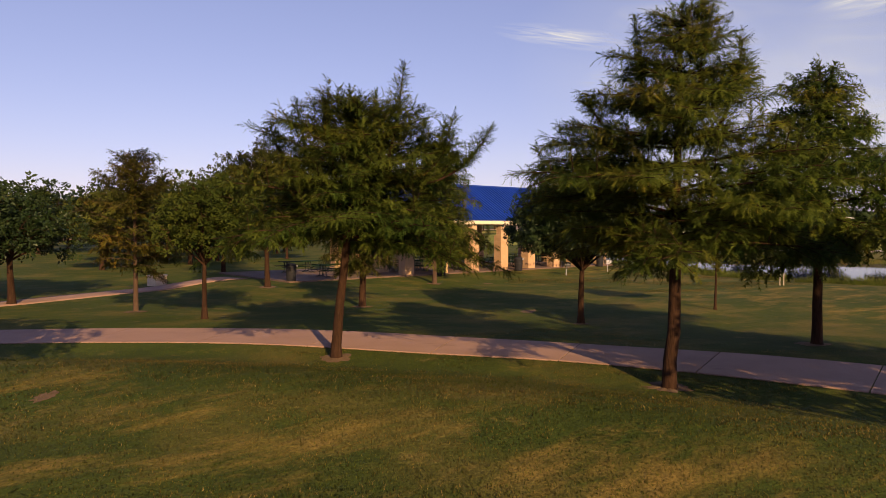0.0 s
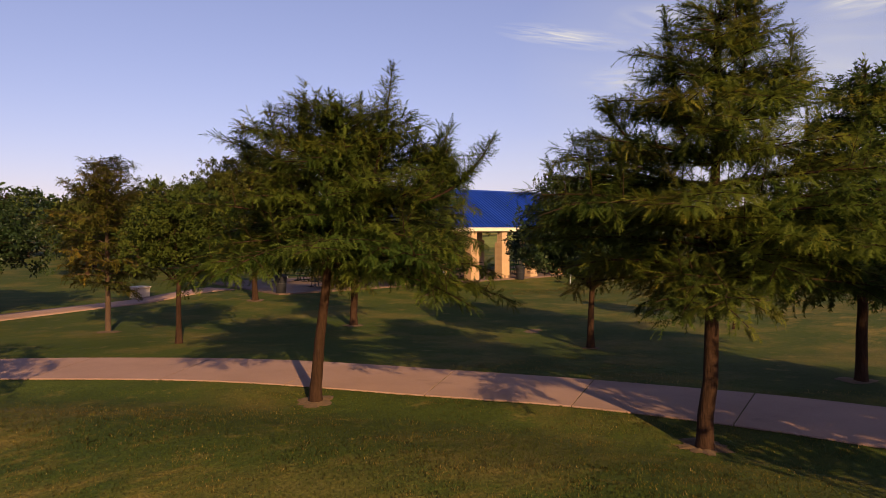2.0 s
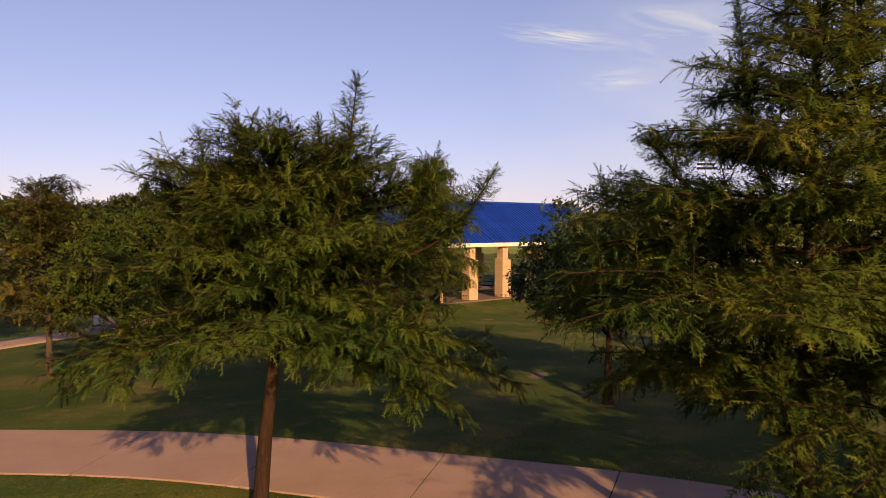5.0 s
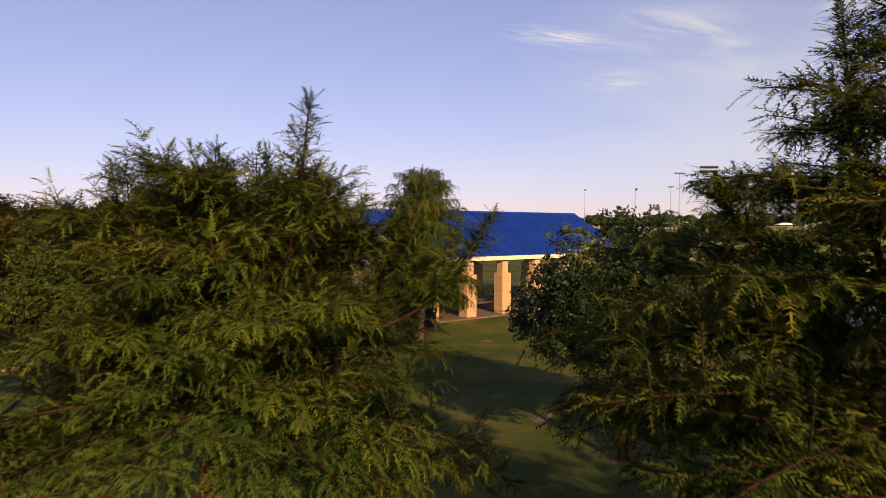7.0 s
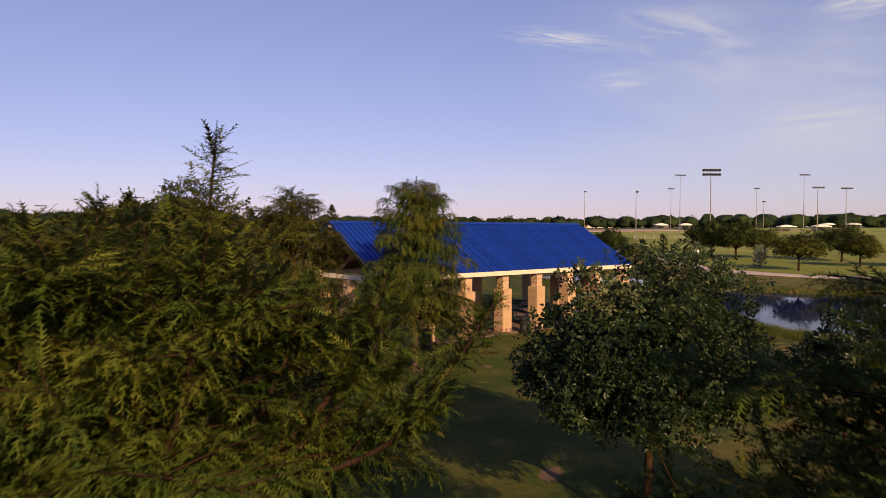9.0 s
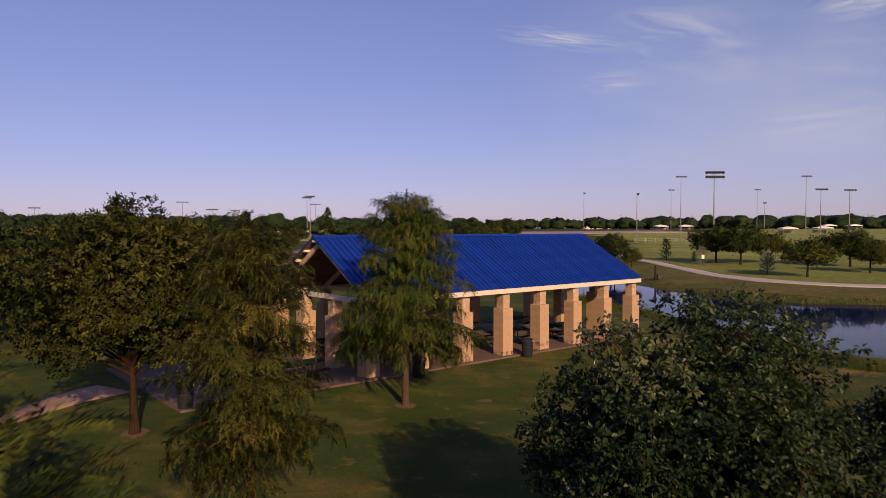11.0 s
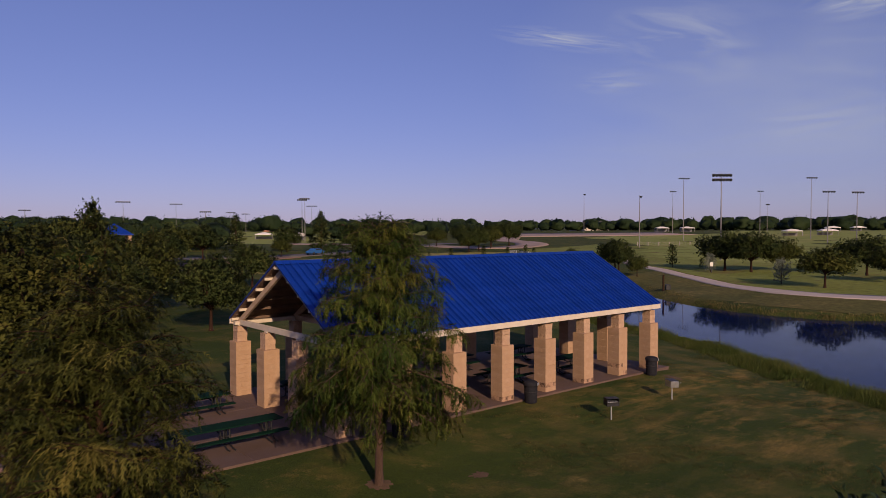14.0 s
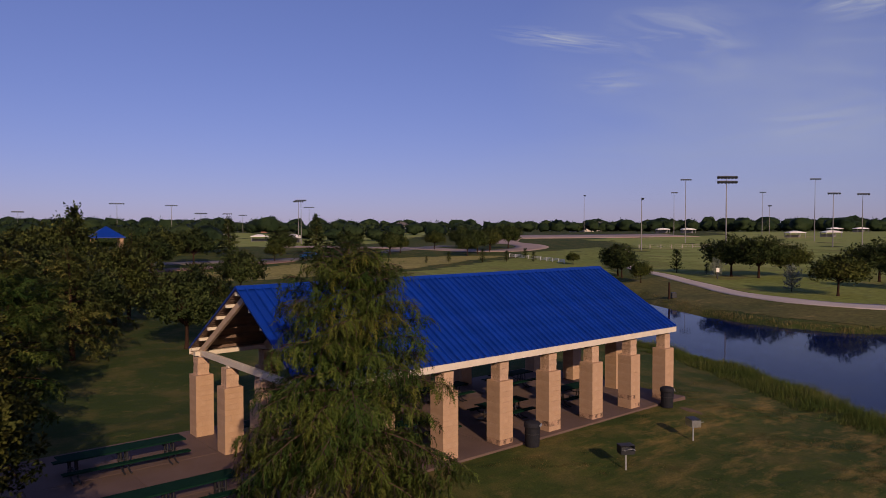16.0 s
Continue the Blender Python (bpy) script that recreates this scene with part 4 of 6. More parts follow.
core_me.materials.append(M_MORTAR)
plate_me = block_mesh("cap_plate", 0.22, 0.22, 0.05, M_BEAM)
pier_rng = random.Random(5)
PIERS = [(k * BAY, 0.0) for k in range(NX + 1)] + [(k * BAY, LY) for k in range(NX + 1)] + [(x, j * BAYY) for x in (0.0, LX) for j in (1, 2)]
for px, py in PIERS:
    pier = share("pier", core_me, shelter, px, py, 0)
    tagged(pier, "square pier of tan limestone blocks with narrower neck")
    for c in range(12):
        z = c * COURSE
        rz = 90 * (c % 2)
        low_stain = c < 4 and py == 0.0 and pier_rng.random() < 1.0 - 0.22 * c
        if pier_rng.random() < 0.55:
            for s in (-1, 1):
                me = pier_rng.choice(stain_a if low_stain and pier_rng.random() < 0.6 else half_a)
                o = share("block", me, pier, *(Matrix.Rotation(radians(rz), 3, "Z") @ Vector((s * SHAFT / 4, 0, 0)))[:2], z, rz)
        else:
            flip = pier_rng.choice((-1, 1))
            share("block", pier_rng.choice(third_a), pier, *(Matrix.Rotation(radians(rz), 3, "Z") @ Vector((flip * SHAFT * 0.17, 0, 0)))[:2], z, rz)
            share("block", pier_rng.choice(third_b), pier, *(Matrix.Rotation(radians(rz), 3, "Z") @ Vector((-flip * SHAFT * 0.33, 0, 0)))[:2], z, rz)
    for c in range(3):
        rz = 90 * ((c + 1) % 2)
        for s in (-1, 1):
            share("block", pier_rng.choice(neck_a), pier, *(Matrix.Rotation(radians(rz), 3, "Z") @ Vector((s * NECK / 4, 0, 0)))[:2], SHOULDER + c * NCOURSE, rz)
    share("cap_plate", plate_me, pier, 0, 0, NECK_TOP)

XL, XR, YO, ZE, ZR = -0.33, LX + 0.51, 0.37, 3.37, 5.98
MID = LY / 2
SLOPE = math.atan2(ZR - ZE, MID + YO)
RAFTER = math.hypot(ZR - ZE, MID + YO)
BT = NECK_TOP + 0.05
# eave beams, gable ties
for py, s in ((0.0, -1), (LY, 1)):
    part("eave_beam", boxed(XL + 0.06, py - 0.10, BT, XR - 0.06, py + 0.10, BT + 0.16, 0.008), M_BEAM, shelter, "cream painted eave beam")
    y = py + s * (YO - 0.02)
    part("fascia", boxed(XL, min(y, y + s * 0.03), ZE - 0.27, XR, max(y, y + s * 0.03), ZE - 0.035, 0.004), M_BEAM, shelter, "cream painted fascia board")
    part("soffit", boxed(XL + 0.02, min(y - s * 0.012, py + s * 0.11), ZE - 0.262, XR - 0.02, max(y - s * 0.012, py + s * 0.11), ZE - 0.245), M_WOOD, shelter)
for k in range(NX + 1):
    x = k * BAY
    part("tie_beam", boxed(x - 0.08, 0.105, BT + 0.002, x + 0.08, LY - 0.105, BT + 0.22, 0.008), M_BEAM if k in (0, NX) else M_WOOD, shelter, "grey-cream tie beam")
    for s in (-1, 1):
        ye = MID + s * (MID + YO - 0.08)
        n = Vector((0, s * math.sin(SLOPE), math.cos(SLOPE)))
        a, b = Vector((x, ye, ZE + 0.06 * math.tan(SLOPE))) - n * 0.32, Vector((x, MID + s * 0.004, ZR)) - n * 0.32
        part("rafter", beam(a, b, 0.12, 0.22, 0.006), M_WOOD, shelter, "tan timber rafter")
# purlins with pale sawn ends, and the deck above them
for s in (-1, 1):
    n = Vector((0, s * math.sin(SLOPE), math.cos(SLOPE)))
    d = Vector((0, -s * math.cos(SLOPE), math.sin(SLOPE)))
    eave = Vector((0, MID + s * (MID + YO), ZE))
    for j in range(6):
        c = eave + d * (0.12 + (RAFTER - 0.35) * j / 5) - n * 0.145
        pu = part("purlin", beam((XL + 0.36, c.y, c.z), (XR - 0.36, c.y, c.z), 0.09, 0.11, 0.004), M_DECK, shelter, "brown timber purlin")
        for xa, xb in ((XL + 0.015, XL + 0.36), (XR - 0.36, XR - 0.015)):
            part("purlin_end", beam((xa, c.y, c.z), (xb, c.y, c.z), 0.094, 0.114, 0.004), M_BEAM, pu, "cream painted purlin end")
    deck = bmesh.new()
    x0, x1 = XL + 0.03, XR - 0.03
    ang = SLOPE if s < 0 else -SLOPE
    m = Matrix.Translation(eave + d * RAFTER / 2 - n * 0.068) @ Matrix.Rotation(ang, 4, "X")
    box(deck, x0, -RAFTER / 2 + 0.03, -0.02, x1, RAFTER / 2 - 0.06, 0.02)
    deck.transform(m)
    rd = part("roof_deck", deck, M_DECK, shelter, "brown boarded roof underside")
    for q in range(26):
        yy = -RAFTER / 2 + 0.1 + q * (RAFTER - 0.2) / 26
        board = boxed(x0, yy, -0.03, x1, yy + 0.07, -0.0205)
        board.transform(m)
        part("board", board, M_DECK, rd)
# standing-seam roof sheets
NP = 64
PW = (XR - XL) / NP
sheet = bmesh.new()
prof = [(0.0, 0.0), (PW - 0.075, 0.0), (PW - 0.058, 0.075), (PW - 0.020, 0.075), (PW - 0.001, 0.0)]
va = [sheet.verts.new((x, -RAFTER / 2, z)) for x, z in prof] + [sheet.verts.new((x, -RAFTER / 2, -0.02)) for x in (PW - 0.001, 0.0)]
vb = [sheet.verts.new((v.co.x, RAFTER / 2, v.co.z)) for v in va]
for a in range(len(va)):
    b = (a + 1) % len(va)
    sheet.faces.new((va[a], va[b], vb[b], vb[a]))
sheet.faces.new(va[::-1])
sheet.faces.new(vb)
bmesh.ops.recalc_face_normals(sheet, faces=sheet.faces)
sheet_me = bpy.data.meshes.new("roof_sheet")
sheet.to_mesh(sheet_me)
sheet.free()
sheet_me.materials.append(M_ROOF)
for s in (-1, 1):
    n = Vector((0, s * math.sin(SLOPE), math.cos(SLOPE)))
    d = Vector((0, -s * math.cos(SLOPE), math.sin(SLOPE)))
    mid = Vector((0, MID + s * (MID + YO), ZE)) + d * RAFTER / 2 - n * 0.02
    for k in range(NP):
        o = new("roof_sheet", sheet_me)
        o.parent = shelter
        o.matrix_basis = Matrix.Translation((XL + k * PW, mid.y, mid.z)) @ Matrix.Rotation(SLOPE if s < 0 else -SLOPE, 4, "X")
    for x in (XL - 0.03, XR + 0.005):
        part("rake_trim", beam(Vector((x + 0.012, MID + s * (MID + YO), ZE)) - n * 0.035, Vector((x + 0.012, MID + s * 0.01, ZR)) - n * 0.02, 0.03, 0.055), M_ROOF, shelter, "blue metal rake trim")
cap = bmesh.new()
prof = [(-0.20, -0.20 * math.tan(SLOPE) + 0.035), (-0.03, 0.05), (0.03, 0.05), (0.20, -0.20 * math.tan(SLOPE) + 0.035), (0.03, 0.028), (-0.03, 0.028)]
va = [cap.verts.new((XL - 0.03, MID + y, ZR + z)) for y, z in prof]
vb = [cap.verts.new((XR + 0.03, v.co.y, v.co.z)) for v in va]
for a in range(6):
    cap.faces.new((va[a], va[(a + 1) % 6], vb[(a + 1) % 6], vb[a]))
cap.faces.new(va[::-1])
cap.faces.new(vb)
bmesh.ops.recalc_face_normals(cap, faces=cap.faces)
part("ridge_cap", cap, M_ROOF, shelter, "blue metal ridge cap")


# ---- picnic tables ----
def picnic_table(length, supports):
    t = new("picnic_table")
    L = length / 2
    top = bmesh.new()
    box(top, -L, -0.38, 0.72, L, 0.38, 0.735, 0.004)
    for y in (-0.38, 0.34):
        box(top, -L, y, 0.69, L, y + 0.04, 0.7215, 0.004)
    part("tabletop", top, M_GREEN, t, "dark green coated steel tabletop")
    for s in (-1, 1):
        b = bmesh.new()
        y = s * 0.72
        box(b, -L, y - 0.14, 0.43, L, y + 0.14, 0.445, 0.004)
        for q in (-0.14, 0.11):
            box(b, -L, y + q, 0.405, L, y + q + 0.03, 0.4315, 0.004)
        part("bench", b, M_GREEN, t, "dark green coated steel bench")
    for k in range(supports):
        x = (k / (supports - 1) - 0.5) * (length - 0.9)
        for s in (-1, 1):
            part("leg", tube_bm([(x + 0.10, s * 0.13, 0.70), (x + 0.10, s * 0.15, 0.36), (x + 0.10, s * 0.22, 0.10), (x + 0.10, s * 0.42, 0.03), (x + 0.10, s * 0.62, 0.025)], 0.03), M_BLACK, t)
            part("leg", tube_bm([(x - 0.10, s * 0.13, 0.70), (x - 0.10, s * 0.15, 0.36), (x - 0.10, s * 0.22, 0.10), (x - 0.10, s * 0.42, 0.03), (x - 0.10, s * 0.62, 0.025)], 0.03), M_BLACK, t)
            part("seat_arm", tube_bm([(x, s * 0.10, 0.36), (x, s * 0.45, 0.30), (x, s * 0.70, 0.36), (x, s * 0.72, 0.41)], 0.028), M_BLACK, t)
        part("crossbar", tube_bm([(x - 0.16, 0, 0.33), (x + 0.16, 0, 0.33)], 0.03), M_BLACK, t)
    return tagged(t, "long dark green coated steel picnic table with benches", "picnic table", "picnic tables")


long_table = picnic_table(3.9, 3)
long_table.matrix_basis = pose(-3.55, 1.35, 0)
copy_thing(long_table, pose(-3.5, 5.95, 0))
short_table = picnic_table(2.44, 2)
tagged(short_table, "dark green picnic table under the shelter roof", "picnic table", "picnic tables")
short_table.matrix_basis = pose(2.0, 2.2, 0)
for x, y in ((2.0, 6.0), (6.2, 2.2), (6.2, 6.0), (10.4, 2.2), (10.4, 6.0), (14.8, 2.2), (14.8, 6.0)):
    copy_thing(short_table, pose(x, y, 0))


# ---- litter bins, grills, planter ----
def litter_bin():
    t = new("litter_bin")
    part("drum", lathe([(0.220, 0.0), (0.255, 0.02), (0.273, 0.34), (0.282, 0.68), (0.290, 0.70), (0.290, 0.72), (0.264, 0.72)], 18), M_CAN, t, smooth=False)
    lid = lathe([(0.304, 0.725), (0.321, 0.75), (0.312, 0.84), (0.273, 0.90), (0.16, 0.94), (0.03, 0.945)], 18)
    part("lid", lid, M_CAN, t, "domed dark plastic lid")
    part("flap", beam((0.0, -0.320, 0.77), (0.0, -0.305, 0.85), 0.30, 0.03), M_GREY, t, "pale worn flap")
    part("band", lathe([(0.289, 0.48), (0.292, 0.48), (0.292, 0.51), (0.289, 0.51)], 18, cap=False), M_BLACK, t)
    return tagged(t, "dark plastic litter bin with domed lid beside a pier", "litter bin", "litter bins")


lb = litter_bin()
lb.matrix_basis = pose(8.85, -0.95, gz(8.85, -0.95), 0, 0, 30)
for x, y, rz in ((17.7, -0.98, 40), (1.75, -1.25, 10), (-7.9, -0.25, 60)):
    copy_thing(lb, pose(x, y, gz(x, y) if y < -0.7 else 0.0, 0, 0, rz))


def grill(pale):
    t = new("park_grill")
    part("post", tube_bm([(0, 0, -0.15), (0, 0, 0.60)], 0.032, 8), M_GREY, t, "pale steel post")
    fb = bmesh.new()
    box(fb, -0.25, -0.19, 0.58, 0.25, 0.19, 0.60)
    box(fb, -0.25, 0.17, 0.60, 0.25, 0.19, 0.86, 0.004)
    for s in (-1, 1):
        box(fb, s * 0.24 - 0.01, -0.19, 0.60, s * 0.24 + 0.01, 0.168, 0.84, 0.004)
    box(fb, -0.23, -0.19, 0.60, 0.23, -0.175, 0.70)
    part("firebox", fb, M_CHROME if pale else M_BLACK, t, "shiny worn steel firebox" if pale else "sooty black firebox")
    part("canopy", beam((0.0, 0.19, 0.865), (0.0, -0.17, 0.875), 0.50, 0.015), M_BLACK, t)
    g = bmesh.new()
    for k in range(11):
        x = -0.20 + 0.04 * k
        box(g, x - 0.006, -0.18, 0.745, x + 0.006, 0.16, 0.757)
    box(g, -0.235, -0.19, 0.735, 0.235, -0.178, 0.748)
    part("grate", g, M_GREY, t)
    for s in (-1, 1):
        part("handle", tube_bm([(s * 0.18, -0.18, 0.75), (s * 0.18, -0.34, 0.76)], 0.010, 6), M_GREY, t)
    return tagged(t, "pedestal charcoal grill on a post in the lawn", "grill", "park grills")


ga = grill(False)
ga.matrix_basis = pose(9.75, -4.4, gz(9.75, -4.4), 0, 0, -30)
gb = grill(True)
gb.matrix_basis = pose(14.45, -4.15, gz(14.45, -4.15), 0, 0, 60)

# pale marker posts by the pond
for x, y in ((14.0, -16.3), (14.14, -16.45)):
    mk = thing("marker_post", "slim pale marker post on the lawn by the pond", "post", "marker posts", at=(x, y, gz(x, y)))
    part("pole", tube_bm([(0, 0, -0.2), (0, 0, 0.95)], 0.022, 8), M_STONE, mk)
    part("cap", lathe([(0.028, 0.95), (0.028, 0.99), (0.012, 1.01)], 8), M_STONE, mk)

planter = thing("planter", "pale cast stone planter box with rim by the path", "planter", at=(-13.4, 4.6, gz(-13.4, 4.6)), rz=20)
part("body", boxed(-0.36, -0.36, -0.05, 0.36, 0.36, 0.50, 0.02), M_STONE, planter)
part("rim", boxed(-0.41, -0.41, 0.50, 0.41, 0.41, 0.58, 0.02), M_STONE, planter)

# ---- lawn detail ----
def lawn_strip(rng, d0, d1, n):
    """Points of the lawn before the footpath, by distance along the way and to its sides."""
    d = d0 + (d1 - d0) * rng.random(n) ** 1.3
    w = np.clip(rng.normal(0, 0.42, n), -1.1, 1.1) * (d + 1.5)
    return np.column_stack([-25.3 + 0.642 * d + 0.766 * w, -34.2 + 0.766 * d - 0.642 * w])


def blades(name, label, seed, n, hmin, hmax, width):
    """Short mown blades, one triangle each, on the lawn before the footpath and in a fringe along its edges."""
    rng = np.random.default_rng(seed)
    mid = rng.integers(20, 95, 9000)
    off = (PATH_W / 2 + 0.10 * rng.random(9000)) * rng.choice([-1, 1], 9000)
    xy = np.concatenate([lawn_strip(rng, 2.5, 16.0, n), fc[mid] + fd[mid] * rng.uniform(-0.25, 0.25, 9000)[:, None] + fn[mid] * off[:, None]])
    gap = np.hypot(xy[:, None, 0] - fc[None, ::3, 0], xy[:, None, 1] - fc[None, ::3, 1]).min(axis=1)
    xy = xy[gap > PATH_W / 2 - 0.06]
    m = len(xy)
    a = rng.uniform(0, 2 * np.pi, m)
    h = rng.uniform(hmin, hmax, m)
    w = np.column_stack([np.cos(a), np.sin(a), np.zeros(m)]) * (width * rng.uniform(0.6, 1.3, m))[:, None]
    ln = np.column_stack([-np.sin(a), np.cos(a), np.zeros(m)]) * (h * 0.9 * rng.uniform(-1, 1, m))[:, None]
    p = np.column_stack([xy, ground_z(xy[:, 0], xy[:, 1]) - 0.004])
    V = np.stack([p - w, p + w, p + ln + np.column_stack([np.zeros((m, 2)), h])], 1).reshape(-1, 3)
    clump = np.array([noise.noise(Vector((x * 0.45, y * 0.45, 0.0))) + 0.6 * noise.noise(Vector((x * 1.5, y * 1.5, 3.0))) for x, y in xy])
    tone = np.clip(0.64 + 0.5 * clump + rng.normal(0, 0.14, m), 0, 1)
    soft = np.repeat(rng.normal(0, 0.2, (m, 3)) * (1, 1, 0.3) + (0, 0, 0.9), 3, axis=0)
    return tagged(new(name, np_mesh(name, V, [np.arange(3 * m).reshape(-1, 3)], M_BLADE, np.repeat(tone, 3), soft)), label, "grass", kind="stuff")


blades("lawn_grass", "short mown grass blades, green and straw-coloured", 3, 130000, 0.010, 0.036, 0.007)


def dry_tufts(name, label, seed, n, x0, x1, y0, y1, h0, h1, thr):
    """Straw-coloured tufts, thick in some patches and lacking in others."""
    rng = np.random.default_rng(seed)
    c = np.column_stack([rng.uniform(x0, x1, n), rng.uniform(y0, y1, n)])
    along, across = c[:, 0] * 0.5 + c[:, 1] * 0.86, c[:, 0] * 0.86 - c[:, 1] * 0.5
    v = np.array([noise.noise(Vector((a * 0.55, b * 0.2, 1.5))) + 0.6 * noise.noise(Vector((a * 1.6, b * 0.7, 4.0))) for a, b in zip(along, across)])
    c = c[(v > thr) & (poly_dist(c[:, 0], c[:, 1], POND) > 1.5)]
    c = c[np.abs(path_side(c[:, 0], c[:, 1])) > PATH_W / 2 + 0.15]
    c = c[~((c[:, 0] > -9.5) & (c[:, 0] < 20.2) & (c[:, 1] > -1.0) & (c[:, 1] < 9.4))]
    k = 6
    xy = np.repeat(c, k, axis=0) + rng.normal(0, 0.07, (len(c) * k, 2))
    m = len(xy)
    a = rng.uniform(0, 2 * np.pi, m)
    h = rng.uniform(h0, h1, m)
    w = np.column_stack([np.cos(a), np.sin(a), np.zeros(m)]) * 0.010
    ln = np.column_stack([-np.sin(a), np.cos(a), np.zeros(m)]) * (h * rng.uniform(-1.2, 1.2, m))[:, None]
    p = np.column_stack([xy, ground_z(xy[:, 0], xy[:, 1]) - 0.01])
    V = np.stack([p - w, p + w, p + ln + np.column_stack([np.zeros((m, 2)), h])], 1).reshape(-1, 3)
    tone = np.repeat(np.clip(rng.normal(0.5, 0.25, m), 0, 1), 3)
    soft = np.repeat(rng.normal(0, 0.2, (m, 3)) * (1, 1, 0.3) + (0, 0, 0.9), 3, axis=0)
    return tagged(new(name, np_mesh(name, V, [np.arange(3 * m).reshape(-1, 3)], M_STRAW, tone, soft)), label, "grass", kind="stuff")


dry_tufts("dry_grass", "sun-dried golden grass tufts between shelter and pond", 4, 22000, 3, 30, -17, 2, 0.02, 0.06, 0.20)
dry_tufts("straw_grass", "thin straw-coloured blades in the mown lawn", 6, 9000, -27, -9, -35, -20, 0.02, 0.05, 0.02)


def shore_points(rng, n, lo, hi, keep=None):
    pts = []
    P = POND + POND[:1]
    lens = [math.dist(a, b) for a, b in zip(P, P[1:])]
    tot = sum(lens)
    while len(pts) < n:
        q = rng.random() * tot
        for (a, b), l in zip(zip(P, P[1:]), lens):
            if q < l:
                break
            q -= l
        nx, ny = (b[1] - a[1]) / l, -(b[0] - a[0]) / l
        o = rng.uniform(lo, hi)
        x, y = a[0] + (b[0] - a[0]) * q / l + nx * o, a[1] + (b[1] - a[1]) * q / l + ny * o
        if poly_dist(np.array([x]), np.array([y]), POND)[0] > lo and (keep is None or keep(x, y)):
            pts.append((x, y))
    return np.array(pts)


def reeds(name, label, seed, n, lo, hi, h0, h1, width, keep=None, tone0=0.5, gold=0.22):
    """Tall bank grass in tufts round the pond."""
    rng = np.random.default_rng(seed)
    tufts = shore_points(rng, n // 14, lo, hi, keep)
    xy = np.repeat(tufts, 14, axis=0) + rng.normal(0, 0.26, (len(tufts) * 14, 2))
    swell_ = np.array([noise.noise(Vector((x * 0.22, y * 0.22, 7.0))) + 0.5 * noise.noise(Vector((x * 0.7, y * 0.7, 2.0))) for x, y in tufts])
    th = np.repeat(rng.uniform(h0, h1, len(tufts)) * np.clip(0.85 + 1.1 * swell_, 0.25, 1.7), 14)
    tt = 0.22 * np.repeat(swell_, 14) + np.repeat(rng.normal(tone0, 0.14, len(tufts)) + gold * (poly_dist(tufts[:, 0], tufts[:, 1], POND) - 1.2), 14)
    n = len(xy)
    z = ground_z(xy[:, 0], xy[:, 1])
    a = rng.uniform(0, 2 * np.pi, n)
    h = th * rng.uniform(0.6, 1.15, n)
    s = np.column_stack([np.cos(a), np.sin(a), np.zeros(n)]) * (width * rng.uniform(0.6, 1.3, n))[:, None]
    ln = np.column_stack([-np.sin(a), np.cos(a), np.zeros(n)]) * (h * 0.45 * rng.uniform(-1, 1, n))[:, None]
    p = np.column_stack([xy, z - 0.05])
    mid = p + ln * 0.35 + np.column_stack([np.zeros((n, 2)), h * 0.6])
    tip = p + ln + np.column_stack([np.zeros((n, 2)), h])
    V = np.stack([p - s, p + s, mid + s * 0.7, mid - s * 0.7, tip], 1).reshape(-1, 3)
    b = np.arange(n)[:, None] * 5
    tone = np.clip(tt + rng.normal(0, 0.1, n), 0, 1)
    return tagged(new(name, np_mesh(name, V, [b + np.array([[0, 1, 2, 3]]), b + np.array([[3, 2, 4]])], M_REED, np.repeat(tone, 5), np.repeat(rng.normal(0, 0.35, (n, 3)) * (1, 1, 0.3) + (-0.12, -0.3, 0.8), 5, axis=0))), label, "grass", kind="stuff")


reeds("bank_grass", "tall unmown grass along the pond bank", 8, 28000, 0.0, 2.4, 0.15, 0.38, 0.013, keep=lambda x, y: x >= 44 or y < -30, tone0=0.75)


